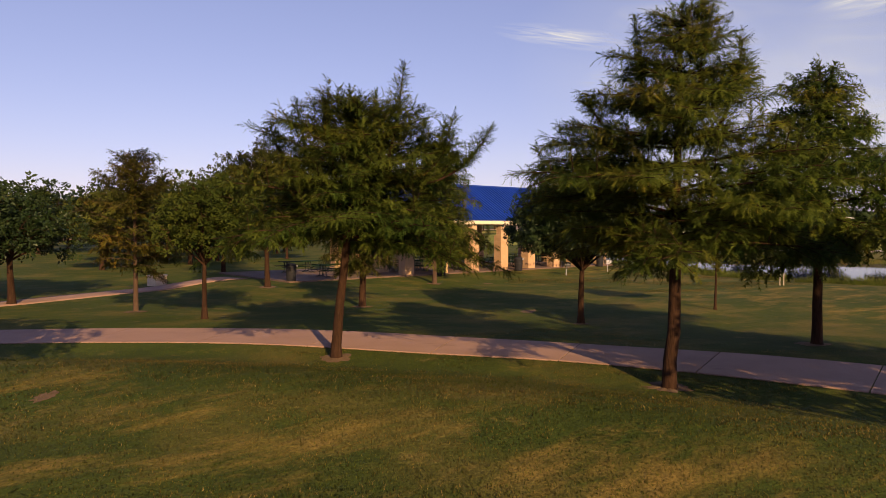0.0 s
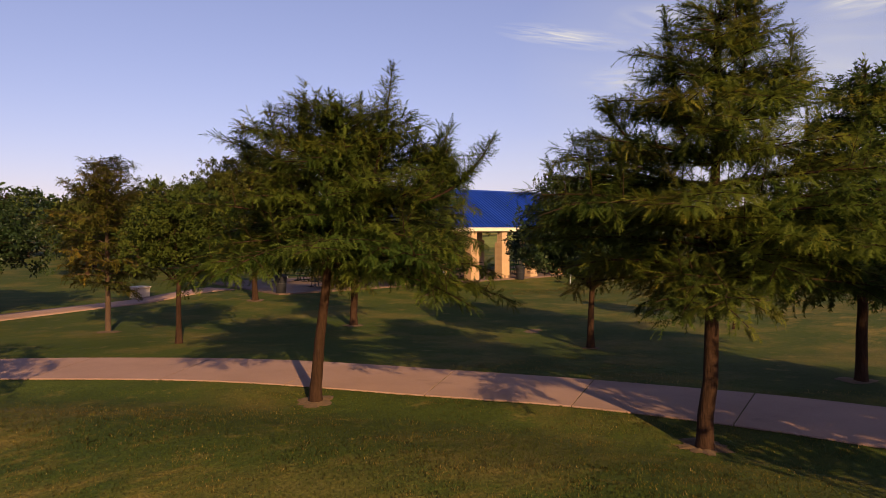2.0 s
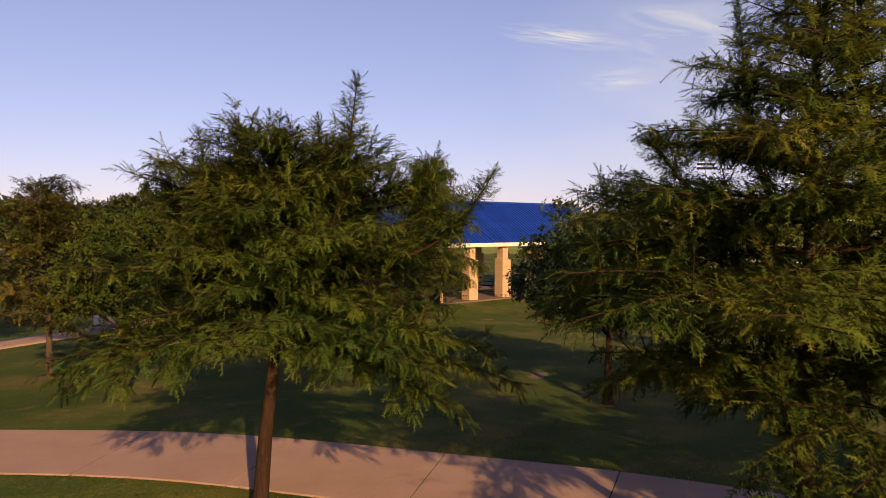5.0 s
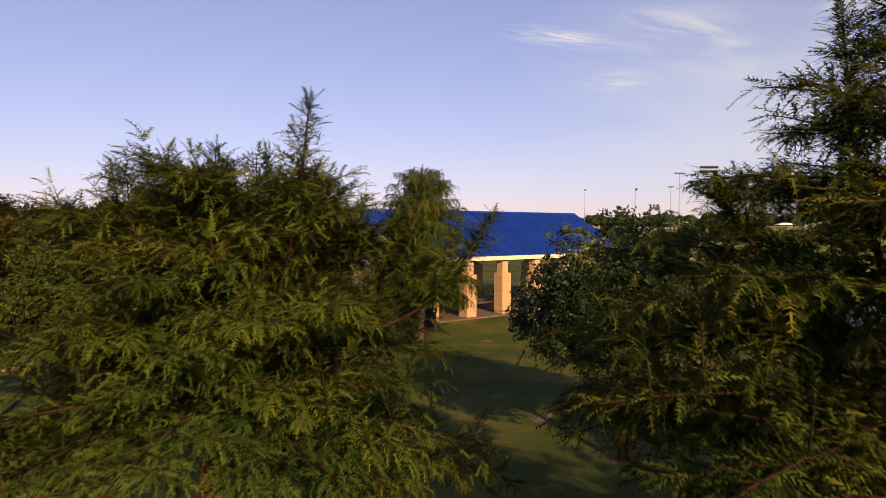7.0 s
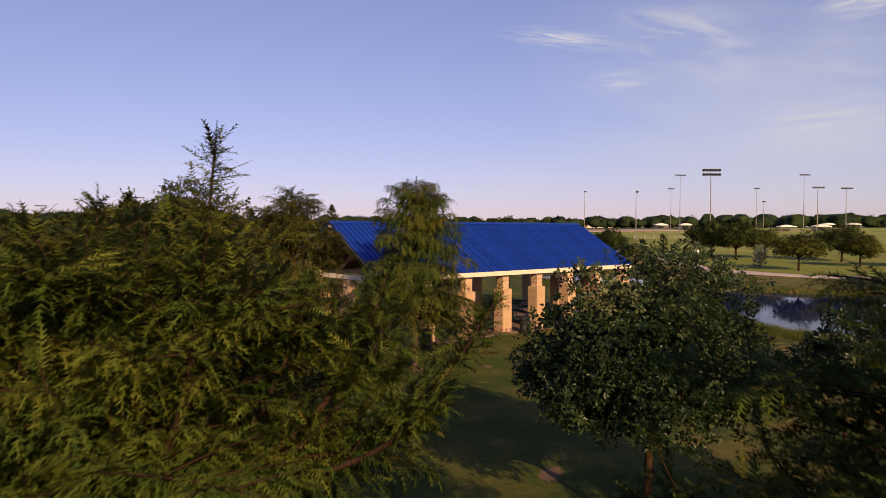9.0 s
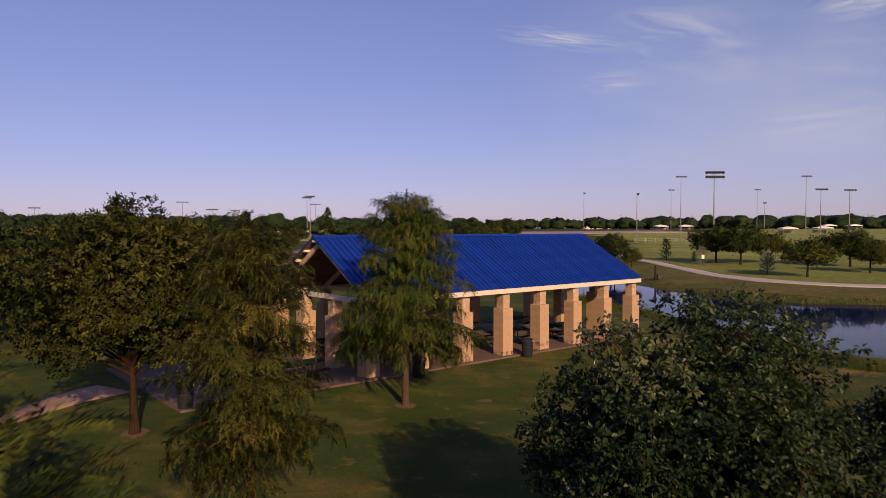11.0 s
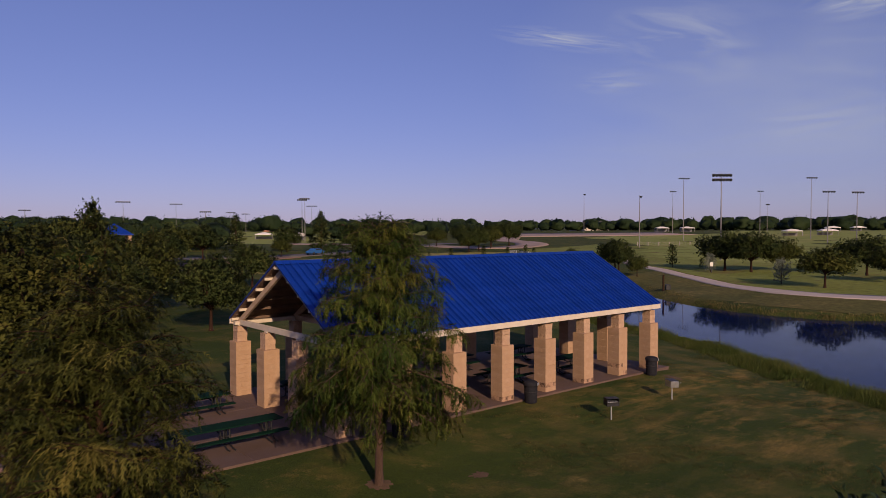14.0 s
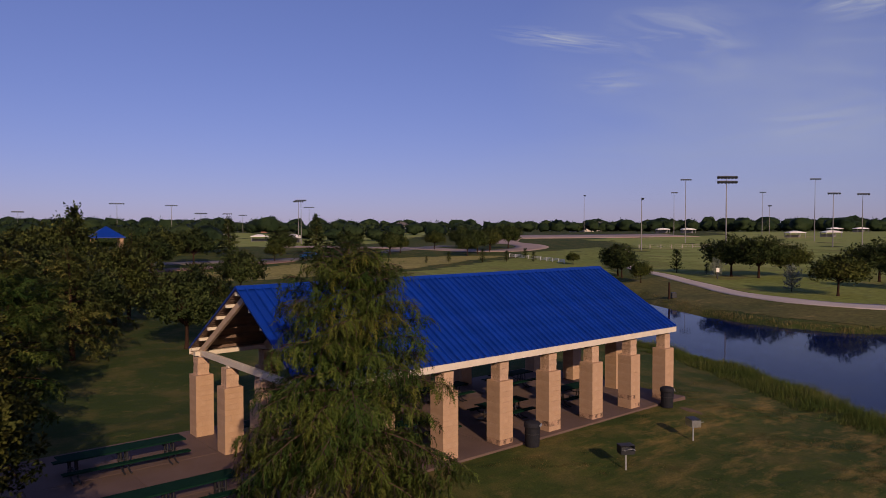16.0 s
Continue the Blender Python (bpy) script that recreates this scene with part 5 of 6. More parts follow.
def bank_belt(name, label, seed, n, lo, hi, h0, h1, keep):
    """A thick belt of overhanging bank grass: single bent blades, tall in some stretches and low in others."""
    rng = np.random.default_rng(seed)
    roots = shore_points(rng, n // 16, lo, hi, keep)
    lump = np.array([noise.noise(Vector((x * 0.25, y * 0.25, 7.0))) + 0.6 * noise.noise(Vector((x * 0.8, y * 0.8, 2.0))) for x, y in roots])
    edge = poly_dist(roots[:, 0], roots[:, 1], POND)
    xy = np.repeat(roots, 16, axis=0) + rng.normal(0, 0.22, (len(roots) * 16, 2))
    m = len(xy)
    h = np.repeat(np.clip(0.8 + 0.9 * lump, 0.2, 1.6) * np.interp(edge, [lo, 1.2, hi], [0.8, 1.0, 0.35]), 16) * rng.uniform(h0, h1, m)
    a = rng.uniform(0, 2 * np.pi, m)
    lean = np.column_stack([np.cos(a), np.sin(a), np.zeros(m)]) * (h * rng.uniform(0.1, 1.1, m))[:, None]
    w = np.column_stack([-np.sin(a), np.cos(a), np.zeros(m)]) * (0.011 * rng.uniform(0.6, 1.5, m))[:, None]
    p = np.column_stack([xy, ground_z(xy[:, 0], xy[:, 1]) - 0.03])
    V = np.stack([p - w, p + w, p + lean + np.column_stack([np.zeros((m, 2)), h])], 1).reshape(-1, 3)
    tone = np.clip(np.repeat(0.42 + 0.25 * lump + rng.normal(0, 0.10, len(roots)), 16) + rng.normal(0, 0.1, m), 0, 1)
    soft = np.repeat(rng.normal(0, 0.3, (m, 3)) * (1, 1, 0.3) + (-0.15, -0.35, 0.75), 3, axis=0)
    return tagged(new(name, np_mesh(name, V, [np.arange(3 * m).reshape(-1, 3)], M_REED, np.repeat(tone, 3), soft)), label, "grass", kind="stuff")


bank_belt("bank_weeds", "dense green weeds on the near pond bank", 9, 125000, 0.0, 4.6, 0.35, 0.85, lambda x, y: x < 46 and y > -32)

# bare soil rings under the first trees
def soil_ring(x, y, r, seed):
    rng = random.Random(seed)
    bm = bmesh.new()
    ring = []
    for k in range(28):
        a = 2 * math.pi * k / 28
        q = r * rng.uniform(0.7, 1.15)
        px, py = x + q * math.cos(a), y + q * math.sin(a)
        ring.append(bm.verts.new((px, py, gz(px, py) + 0.012)))
    c = bm.verts.new((x, y, gz(x, y) + 0.05))
    for k in range(28):
        bm.faces.new((ring[k], ring[(k + 1) % 28], c))
    tagged(part("bare_soil", bm, M_SOIL), "reddish bare soil ring round a tree trunk", "soil", kind="structure")


for k, (x, y, r) in enumerate([(-17.5, -21.0, 0.36), (-14.15, -27.1, 0.42), (-7.5, -26.9, 0.45), (-10.4, -11.1, 0.4), (-17.75, -7.0, 0.45), (-10.1, -2.0, 0.45), (-1.2, -4.25, 0.4), (-7.3, -19.5, 0.3)]):
    soil_ring(x, y, r, k)


def soil_patch(x, y, a, b, rz, seed):
    """A worn patch in the lawn, uneven in outline."""
    rng = random.Random(seed)
    bm = bmesh.new()
    ring = []
    for k in range(26):
        q = 2 * math.pi * k / 26
        f = rng.uniform(0.55, 1.15)
        dx, dy = a * f * math.cos(q), b * f * math.sin(q)
        px, py = x + dx * math.cos(rz) - dy * math.sin(rz), y + dx * math.sin(rz) + dy * math.cos(rz)
        ring.append(bm.verts.new((px, py, gz(px, py) + 0.005)))
    c = bm.verts.new((x, y, gz(x, y) + 0.006))
    for k in range(26):
        bm.faces.new((ring[k], ring[(k + 1) % 26], c))
    tagged(part("worn_patch", bm, M_SOIL), "reddish worn patch of bare soil in the lawn", "soil", kind="structure")


for k, (x, y, a, b) in enumerate([(1.73, -5.4, 0.35, 0.25), (-5.95, -15.9, 0.6, 0.3), (-23.4, -22.5, 0.3, 0.16), (18.2, -1.9, 0.6, 0.3)]):
    soil_patch(x, y, a, b, 0.5 * k, 50 + k)

# ---- across the pond and beyond ----
ribbon("far_path", [(150, 95), (118, 72), (99, 57), (91, 46), (82, 34.6), (74.5, 24.8), (71, 17.5), (70.3, 12), (71.8, 7.0), (75, 0), (80, -10), (86, -24)], 2.6, M_FARPATH, 0.05,
       "pale concrete path across the pond", "path", step=2.0, widths=[2.6, 2.6, 2.6, 2.6, 2.6, 2.6, 2.6, 5.0, 4.0, 3.0])
ribbon("tan_drive", [(88.5, 180.5), (111.5, 145.5), (114.5, 127.5), (115.5, 117.5), (125.5, 113.5), (143.5, 123.5), (161.5, 143.5), (171, 162), (198, 187)], 10, M_TANLOT, 0.08,
       "tan paved loop drive beyond the lawn", "road", step=4.0)
ribbon("tan_lot", [(205, 215), (232, 196), (262, 176), (285, 160)], 46, M_TANLOT, 0.12, "large tan paved lot before far woods", "car park", step=8.0)
ribbon("park_road", [(-160, 150), (-60, 132), (20, 124), (48, 121), (62, 119), (82, 125), (108, 138), (135, 152)], 6.5, M_ROAD, 0.08, "grey park road beyond the shelter", "road", step=4.0)
ribbon("cross_road", [(-140, 108), (-40, 108), (18, 108), (34, 107.5), (50, 112), (62, 117)], 5, M_REDROAD, 0.09, "reddish side road under far trees", "road", step=4.0)

def sheet(name, poly, material, lift, label, category):
    """A wide ground cover that follows the land."""
    xs, ys = [p[0] for p in poly], [p[1] for p in poly]
    st = max(max(xs) - min(xs), max(ys) - min(ys)) / 60
    X, Y = np.meshgrid(np.arange(min(xs), max(xs) + st, st), np.arange(min(ys), max(ys) + st, st), indexing="ij")
    ok = poly_dist(X, Y, poly) < 0
    ok = ok[:-1, :-1] & ok[1:, :-1] & ok[:-1, 1:] & ok[1:, 1:]
    m = Y.shape[1]
    i, j = np.nonzero(ok)
    b = i * m + j
    V = np.stack([X, Y, ground_z(X, Y) + lift], -1).reshape(-1, 3)
    F = np.stack([b, b + m, b + m + 1, b + 1], -1)
    me = np_mesh(name, V, [F], material)
    return tagged(new(name, me), label, category, kind="structure")


# lawn across the pond, from the far path outward
fl = spline([(150, 95), (118, 72), (99, 57), (91, 46), (82, 34.6), (74.5, 24.8), (71, 17.5), (70.3, 12), (71.8, 7.0), (75, 0), (80, -10), (86, -24)], 2.0)
fo = np.concatenate([np.linspace(1.6, 40, 16), np.linspace(50, 130, 8)])
FLX, FLY = fl[:, None, 0] + 0.88 * fo[None, :], fl[:, None, 1] - 0.47 * fo[None, :]
FLV = np.stack([FLX, FLY, ground_z(FLX, FLY) + 0.03], -1).reshape(-1, 3)
fi, fj = np.meshgrid(np.arange(len(fl) - 1), np.arange(len(fo) - 1), indexing="ij")
fb = (fi * len(fo) + fj).ravel()
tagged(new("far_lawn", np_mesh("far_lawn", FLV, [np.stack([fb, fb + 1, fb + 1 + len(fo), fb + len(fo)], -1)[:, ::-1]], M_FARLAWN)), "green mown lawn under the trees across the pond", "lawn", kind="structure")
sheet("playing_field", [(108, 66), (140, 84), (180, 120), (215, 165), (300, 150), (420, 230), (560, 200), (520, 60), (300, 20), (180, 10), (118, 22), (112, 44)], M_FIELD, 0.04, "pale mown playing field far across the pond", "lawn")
sheet("park_lawn", [(46, 60), (66, 47), (78, 47), (88, 51), (97, 60), (116, 75), (149, 99), (176, 124), (160, 112), (140, 106), (118, 104), (108, 94), (92, 89), (70, 81), (46, 77)], M_FARLAWN, 0.035, "mown lawn between pond and drive", "lawn")
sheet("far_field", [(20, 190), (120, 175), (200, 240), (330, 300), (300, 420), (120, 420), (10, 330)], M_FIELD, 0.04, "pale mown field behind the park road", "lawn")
sheet("far_bank", [(58, 30), (66, 40), (78, 44), (90, 45), (80, 33), (73, 24.5), (69, 17), (68.5, 11), (70, 4), (76, -8), (66, -14), (63, -2), (58, 4), (57.5, 12), (60, 18)], M_BANK, 0.03, "olive and golden grass on the far pond bank", "meadow")
sheet("meadow", [(22, 84), (44, 80), (70, 84), (92, 92), (108, 96), (100, 104), (80, 112), (62, 110), (44, 103), (24, 98)], M_MEADOW, 0.04, "dry golden rough grass beyond the shelter", "meadow")

FT = dict(templates=WOOD_TUFTS, bark=M_BARK, sub_step=0.5, sub_len=0.7, twigs=False)
FAR = dict(templates=WOOD_TUFTS, bark=M_BARK)
mid_olive = [lobed_tree(141 + k, 6.0, 1.0, 2.9, 46, 95, 0.26, trunk_r=0.15, leaf_mat_=M_FAR_OLIVE, lobe=0.30, **FAR) for k in range(2)]
mid_cypress = [tree_meshes(151 + k, 6.6, 1.2, 3.0, "cone", 60, 0.085, 0.36, trunk_r=0.15, leaders=4, rise=0.5, droop=0.6, leaf_mat_=M_FAR_OLIVE, **{**FT, "templates": MID_FRONDS, "sub_step": 0.26, "feather": True}) for k in range(2)]
mid_dark = lobed_tree(147, 6.4, 1.0, 2.9, 46, 95, 0.26, trunk_r=0.15, leaf_mat_=M_FAR, lobe=0.30, **FAR)
far_round = [lobed_tree(101 + k, 6.3, 1.3, 3.4, 44, 58, 0.38, trunk_r=0.17, leaf_mat_=M_FAR, lobe=0.30, flat=0.8, **FAR) for k in range(2)]
far_olive = [lobed_tree(111 + k, 5.0, 1.4, 3.1, 36, 50, 0.36, trunk_r=0.13, leaf_mat_=M_FAR_OLIVE, lobe=0.31, flat=0.8, open_=0.15, **FAR) for k in range(2)]
far_tall = [tree_meshes(121 + k, 9.5, 0.8, 2.9, "cone", 46, 0.20, 0.50, trunk_r=0.2, leaders=1, rise=0.5, droop=0.5, leaf_mat_=M_FAR, **FT) for k in range(2)]
silver = tree_meshes(131, 2.8, 0.15, 1.25, "round", 30, 0.16, 0.22, trunk_r=0.05, rise=0.8, droop=0.1, leaf_mat_=M_SILVER, **{**FT, "sub_step": 0.25})
young = tree_meshes(137, 4.0, 0.5, 0.85, "column", 30, 0.2, 0.28, trunk_r=0.06, rise=0.6, droop=0.2, leaf_mat_=M_FAR, **{**FT, "sub_step": 0.3})
ROUND, OLIVE, TALL = "round dark green tree across the pond", "open-crowned olive green tree across the pond", "tall pointed dark conifer beyond the shelter"
for x, y, m, s, lab in [
    (95.4, 36.4, far_round[0], 1.02, ROUND), (96.0, 32.3, far_round[1], 1.05, ROUND), (101, 29.7, far_olive[0], 0.98, OLIVE), (79.5, 14.8, far_olive[1], 1.02, OLIVE),
    (101.5, 17.5, far_round[0], 0.95, ROUND), (92, 11.5, far_olive[0], 0.9, OLIVE), (96, 4, far_olive[1], 1.0, OLIVE),
    (83.8, 49.5, far_round[1], 0.85, ROUND), (82.2, 47.6, far_round[0], 0.7, ROUND), (78.4, 41.5, far_olive[0], 0.62, OLIVE), (97.5, 70, far_olive[1], 0.48, OLIVE),
    (107, 108, far_round[0], 1.0, ROUND), (100, 104, far_round[1], 0.85, ROUND), (115, 112, far_olive[0], 1.1, OLIVE), (121, 118, far_round[1], 1.05, ROUND), (133, 123, far_round[0], 1.1, ROUND),
    (112, 131, far_olive[1], 1.0, OLIVE), (125, 135, far_round[0], 0.95, ROUND), (87.4, 117.9, far_round[1], 0.92, ROUND), (76.3, 119, far_round[0], 0.95, ROUND), (95, 124, far_olive[0], 0.9, OLIVE),
    (57, 117.3, far_olive[1], 0.8, OLIVE), (48, 113, far_olive[0], 0.55, OLIVE), (54.4, 135, far_tall[0], 0.97, TALL), (70.8, 124, far_tall[1], 1.05, TALL), (66, 132, far_round[1], 1.0, ROUND),
    (30.3, 107, far_olive[1], 1.45, OLIVE), (26.5, 100, far_round[0], 1.05, ROUND), (8, 77, far_round[1], 1.15, ROUND), (11, 80.5, far_tall[0], 1.2, TALL), (12.8, 43.6, mid_cypress[0], 0.80, OLIVE),
    (16, 48, mid_olive[1], 0.66, OLIVE), (6.3, 44.5, mid_olive[1], 1.2, OLIVE), (8.8, 49.5, mid_cypress[1], 1.12, OLIVE), (-1.0, 41, mid_dark, 1.25, ROUND), (6.1, 66, mid_olive[0], 1.6, OLIVE), (1.0, 60, mid_olive[1], 1.45, OLIVE), (-4, 74, far_olive[0], 1.4, OLIVE), (-10, 60, far_round[1], 1.3, ROUND), (-2, 52, mid_olive[1], 1.1, OLIVE), (-14, 80, far_round[0], 1.4, ROUND),
    (0, 30, mid_cypress[1], 1.05, OLIVE), (2.5, 37, mid_dark, 1.0, ROUND), (-4, 26, mid_cypress[0], 1.1, OLIVE), (-9, 33, mid_dark, 1.1, ROUND), (-12, 22, mid_olive[0], 1.1, OLIVE), (7.2, 30.0, mid_dark, 0.95, ROUND), (26, 64, far_round[1], 0.9, ROUND), (40, 118, far_round[0], 1.1, ROUND)]:
    tr_ = plant("tree", m, x, y, lab, "tree", rz=(x * 37 + y * 11) % 360, scale=s)
    if x > 79 and y < 40:
        # broad umbrella crowns
        tr_.scale = (s * 1.18, s * 1.18, s)
plant("shrub", silver, 80.9, 20.8, "silvery grey-green shrub beside the far path", "shrub", scale=1.05)
plant("shrub", silver, 92, 37.0, "silvery grey-green shrub beside the far path", "shrub", rz=90, scale=0.95)
plant("shrub", young, 97, 41.5, "low dark green shrub beside the far path", "shrub", rz=90, scale=0.45)
plant("tree", young, 96.2, 46.5, "narrow young tree with dark leaves", "tree", scale=1.02)
for k, (x, y, s) in enumerate([(84, 92, 0.55), (88, 86, 0.7), (93, 84, 0.6), (78, 92, 0.4), (103, 88, 0.6), (70, 98, 0.45), (60, 96, 0.4), (97, 80, 0.55)]):
    plant("shrub", young, x, y, "small wild sapling in rough grass", "shrub", rz=k * 50, scale=s)


def woods(name, label, seed, spots, leaf, material):
    """Far woods: many lumpy crowns clad in leaf tufts, in one mesh."""
    rng = np.random.default_rng(seed)
    ico = bmesh.new()
    bmesh.ops.create_icosphere(ico, subdivisions=2, radius=1.0)
    unit = np.array([v.co[:] for v in ico.verts])
    tri = np.array([[v.index for v in f.verts] for f in ico.faces])
    ico.free()
    P, D, SZ, T, CV, CF, CT, CN = [], [], [], [], [], [], [], []
    for k, (x, y, h, r, n) in enumerate(spots):
        z = gz(x, y)
        tone = rng.normal(0.4, 0.1)

        def bulge(v):
            return 1 + 0.16 * np.sin(v[:, :1] * 5 + x) * np.cos(v[:, 1:2] * 5 + y) + 0.12 * np.sin(v[:, 2:] * 7 + x + v[:, :1] * 4)
        v = rng.normal(size=(n, 3))
        v /= np.linalg.norm(v, axis=1)[:, None]
        w = v * bulge(v) * rng.uniform(0.88, 1.04, (n, 1))
        P.append(np.column_stack([x + w[:, 0] * r, y + w[:, 1] * r, z + h * 0.52 + w[:, 2] * h * 0.5]))
        D.append(v)
        SZ.append(rng.uniform(0.7, 1.3, n) * leaf)
        T.append(np.clip(tone + rng.normal(0, 0.12, n), 0, 1))
        # filler core, toned darker to imitate shade between the tufts
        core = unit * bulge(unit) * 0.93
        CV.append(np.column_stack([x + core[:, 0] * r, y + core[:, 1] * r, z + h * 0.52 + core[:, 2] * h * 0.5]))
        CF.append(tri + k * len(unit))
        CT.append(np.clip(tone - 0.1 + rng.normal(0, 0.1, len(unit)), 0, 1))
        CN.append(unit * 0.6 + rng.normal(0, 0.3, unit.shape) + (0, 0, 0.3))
    V, F, TT, NN = scatter(WOOD_TUFTS, np.concatenate(P), np.concatenate(D), np.concatenate(SZ), np.concatenate(T), rng)
    CV = np.concatenate(CV)
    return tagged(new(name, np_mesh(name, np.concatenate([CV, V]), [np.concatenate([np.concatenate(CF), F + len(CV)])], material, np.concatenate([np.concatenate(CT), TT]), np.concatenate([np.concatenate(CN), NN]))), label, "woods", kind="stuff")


def fan(seed, n, a0, a1, r0, r1, h0, h1, per):
    """Tree spots in a sector seen from the lawn: bearings from the way ahead, distances."""
    rng = np.random.default_rng(seed)
    out = []
    for k in range(n):
        a = radians(50.0 - (a0 + (a1 - a0) * (k + rng.random()) / n))
        r = rng.uniform(r0, r1)
        h = rng.uniform(h0, h1)
        out.append((-10 + r * math.cos(a), -18 + r * math.sin(a), h, h * rng.uniform(0.55, 0.95), per))
    return out


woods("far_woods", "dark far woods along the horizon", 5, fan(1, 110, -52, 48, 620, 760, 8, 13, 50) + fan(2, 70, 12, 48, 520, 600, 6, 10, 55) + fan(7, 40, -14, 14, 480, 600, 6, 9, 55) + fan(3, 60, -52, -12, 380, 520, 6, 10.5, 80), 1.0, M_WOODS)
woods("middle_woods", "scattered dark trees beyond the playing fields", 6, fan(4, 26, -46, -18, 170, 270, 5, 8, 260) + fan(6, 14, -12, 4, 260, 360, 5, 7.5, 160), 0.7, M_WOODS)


# floodlight masts
def mast(height, lamps, rows=1, width=3.4):
    t = new("floodlight_mast")
    part("pole", lathe([(0.17, -0.4), (0.16, 0.0), (0.11, height * 0.6), (0.07, height)], 10), M_MAST, t, smooth=True)
    for r in range(rows):
        z = height - 0.2 - r * 0.9
        part("crossarm", boxed(-width / 2, -0.08, z - 0.08, width / 2, 0.08, z + 0.08), M_MAST, t)
        for k in range(lamps):
            x = (k / (lamps - 1) - 0.5) * (width - 0.3)
            lp = lathe([(0.10, 0.0), (0.28, -0.28), (0.34, -0.42), (0.30, -0.44)], 8)
            lp.transform(Matrix.Translation((x, -0.12, z - 0.02)) @ Matrix.Rotation(radians(-55), 4, "X"))
            part("floodlight", lp, M_BLACK, t, "dark floodlight head")
    return t


def lay_masts(kind, spots, label):
    kind.matrix_basis = pose(spots[0][0], spots[0][1], gz(*spots[0][:2]), 0, 0, spots[0][2])
    tagged(kind, label, "floodlight mast", "floodlight masts")
    for x, y, rz in spots[1:]:
        copy_thing(kind, pose(x, y, gz(x, y), 0, 0, rz))


lay_masts(mast(17.1, 6, 2, 3.6), [(116.2, 48.3, -40)], "steel floodlight mast with two rows of lamps")
lay_masts(mast(15.6, 5, 1, 3.4), [(200.4, 61.1, -40), (214.5, 58.4, -40), (108, 200, -40), (115, 215, -30)], "steel floodlight mast with one row of lamps")
lay_masts(mast(22.4, 5, 1, 3.6), [(211.2, 113.4, -40), (250.2, 86, -40)], "tall slim steel floodlight mast")
lay_masts(mast(14.0, 4, 1, 1.6), [(148, 88.5, 30), (329, 138.6, -40)], "slim floodlight mast seen edge-on")
lay_masts(mast(20.0, 4, 1, 2.6), [(271.9, 206.2, 20), (272.8, 155.8, -40), (308.5, 132.4, -40)], "thin distant floodlight mast")
lay_masts(mast(14.5, 6, 1, 5.0), [(64.9, 265.6, -20), (100, 309, -20), (170, 306, -30), (10, 330, -15)], "distant floodlight mast with wide crossarm")
lay_masts(mast(11.0, 6, 1, 4.4), [(96, 262, -30), (136, 331, -30), (163, 373, -30), (41, 325.3, -20)], "low distant floodlight mast with crossarm")


# dugout shades with low hipped pale roofs
def shade(w, d, h):
    t = new("dugout_shade")
    bm = bmesh.new()
    rings = []
    for f, z in ((1.0, h - 0.22), (1.0, h), (0.55, h + 0.42), (0.16, h + 0.72)):
        rings.append([bm.verts.new((a * f * w / 2, b * f * d / 2, z)) for a, b in ((-1, -1), (1, -1), (1, 1), (-1, 1))])
    for a, b in zip(rings, rings[1:]):
        for k in range(4):
            bm.faces.new((a[k], a[(k + 1) % 4], b[(k + 1) % 4], b[k]))
    bm.faces.new(rings[-1])
    bm.faces.new(rings[0][::-1])
    bmesh.ops.recalc_face_normals(bm, faces=bm.faces)
    part("roof", bm, M_WHITE, t, "pale hipped fabric roof")
    for x in (-w / 2 + 0.3, w / 2 - 0.3):
        for y in (-d / 2 + 0.2, d / 2 - 0.2):
            part("post", boxed(x - 0.1, y - 0.1, -0.3, x + 0.1, y + 0.1, h), M_MAST, t)
    part("bench_wall", boxed(-w / 2 + 0.5, d / 2 - 0.45, 0, w / 2 - 0.5, d / 2 - 0.3, 1.2), M_MAST, t)
    return tagged(t, "dugout shade with pale low hipped roof", "shade shelter", "dugout shades")


sh = shade(6.8, 4.6, 2.1)
SH = [(279, 105, -40), (291, 96, -40), (388, 131, -40), (319, 191, -40), (326, 180, -40), (410, 126, -40), (412, 249, -40), (405, 228, -40), (106, 228.8, -25), (118, 226, -25), (96, 240, -25), (110.4, 212.2, -25), (78, 250, -20)]
sh.matrix_basis = pose(SH[0][0], SH[0][1], gz(*SH[0][:2]), 0, 0, SH[0][2])
for x, y, rz in SH[1:]:
    copy_thing(sh, pose(x, y, gz(x, y), 0, 0, rz))


# far houses
def house(w, d, h, wall, roofm, ridge=3.0):
    t = new("house")
    part("wall", boxed(-w / 2, -d / 2, -1, w / 2, d / 2, h), wall, t)
    bm = bmesh.new()
    o = 0.6
    e = [bm.verts.new((x, y, h + 0.004)) for x, y in ((-w / 2 - o, -d / 2 - o), (w / 2 + o, -d / 2 - o), (w / 2 + o, d / 2 + o), (-w / 2 - o, d / 2 + o))]
    r = [bm.verts.new((x, 0, h + ridge)) for x in (-w / 2 + d / 2, w / 2 - d / 2)]
    for f in ((e[0], e[1], r[1], r[0]), (e[1], e[2], r[1]), (e[2], e[3], r[0], r[1]), (e[3], e[0], r[0]), (e[3], e[2], e[1], e[0])):
        bm.faces.new(f)
    part("roof", bm, roofm, t)
    for k in range(max(2, int(w / 4))):
        x = -w / 2 + (k + 0.5) * w / max(2, int(w / 4))
        part("window", boxed(x - 0.7, -d / 2 - 0.05, 1.0, x + 0.7, -d / 2 + 0.02, 2.5), M_GLASSDARK, t)
        if h > 4.5:
            part("window", boxed(x - 0.7, -d / 2 - 0.05, 3.9, x + 0.7, -d / 2 + 0.02, 5.3), M_GLASSDARK, t)
    return t


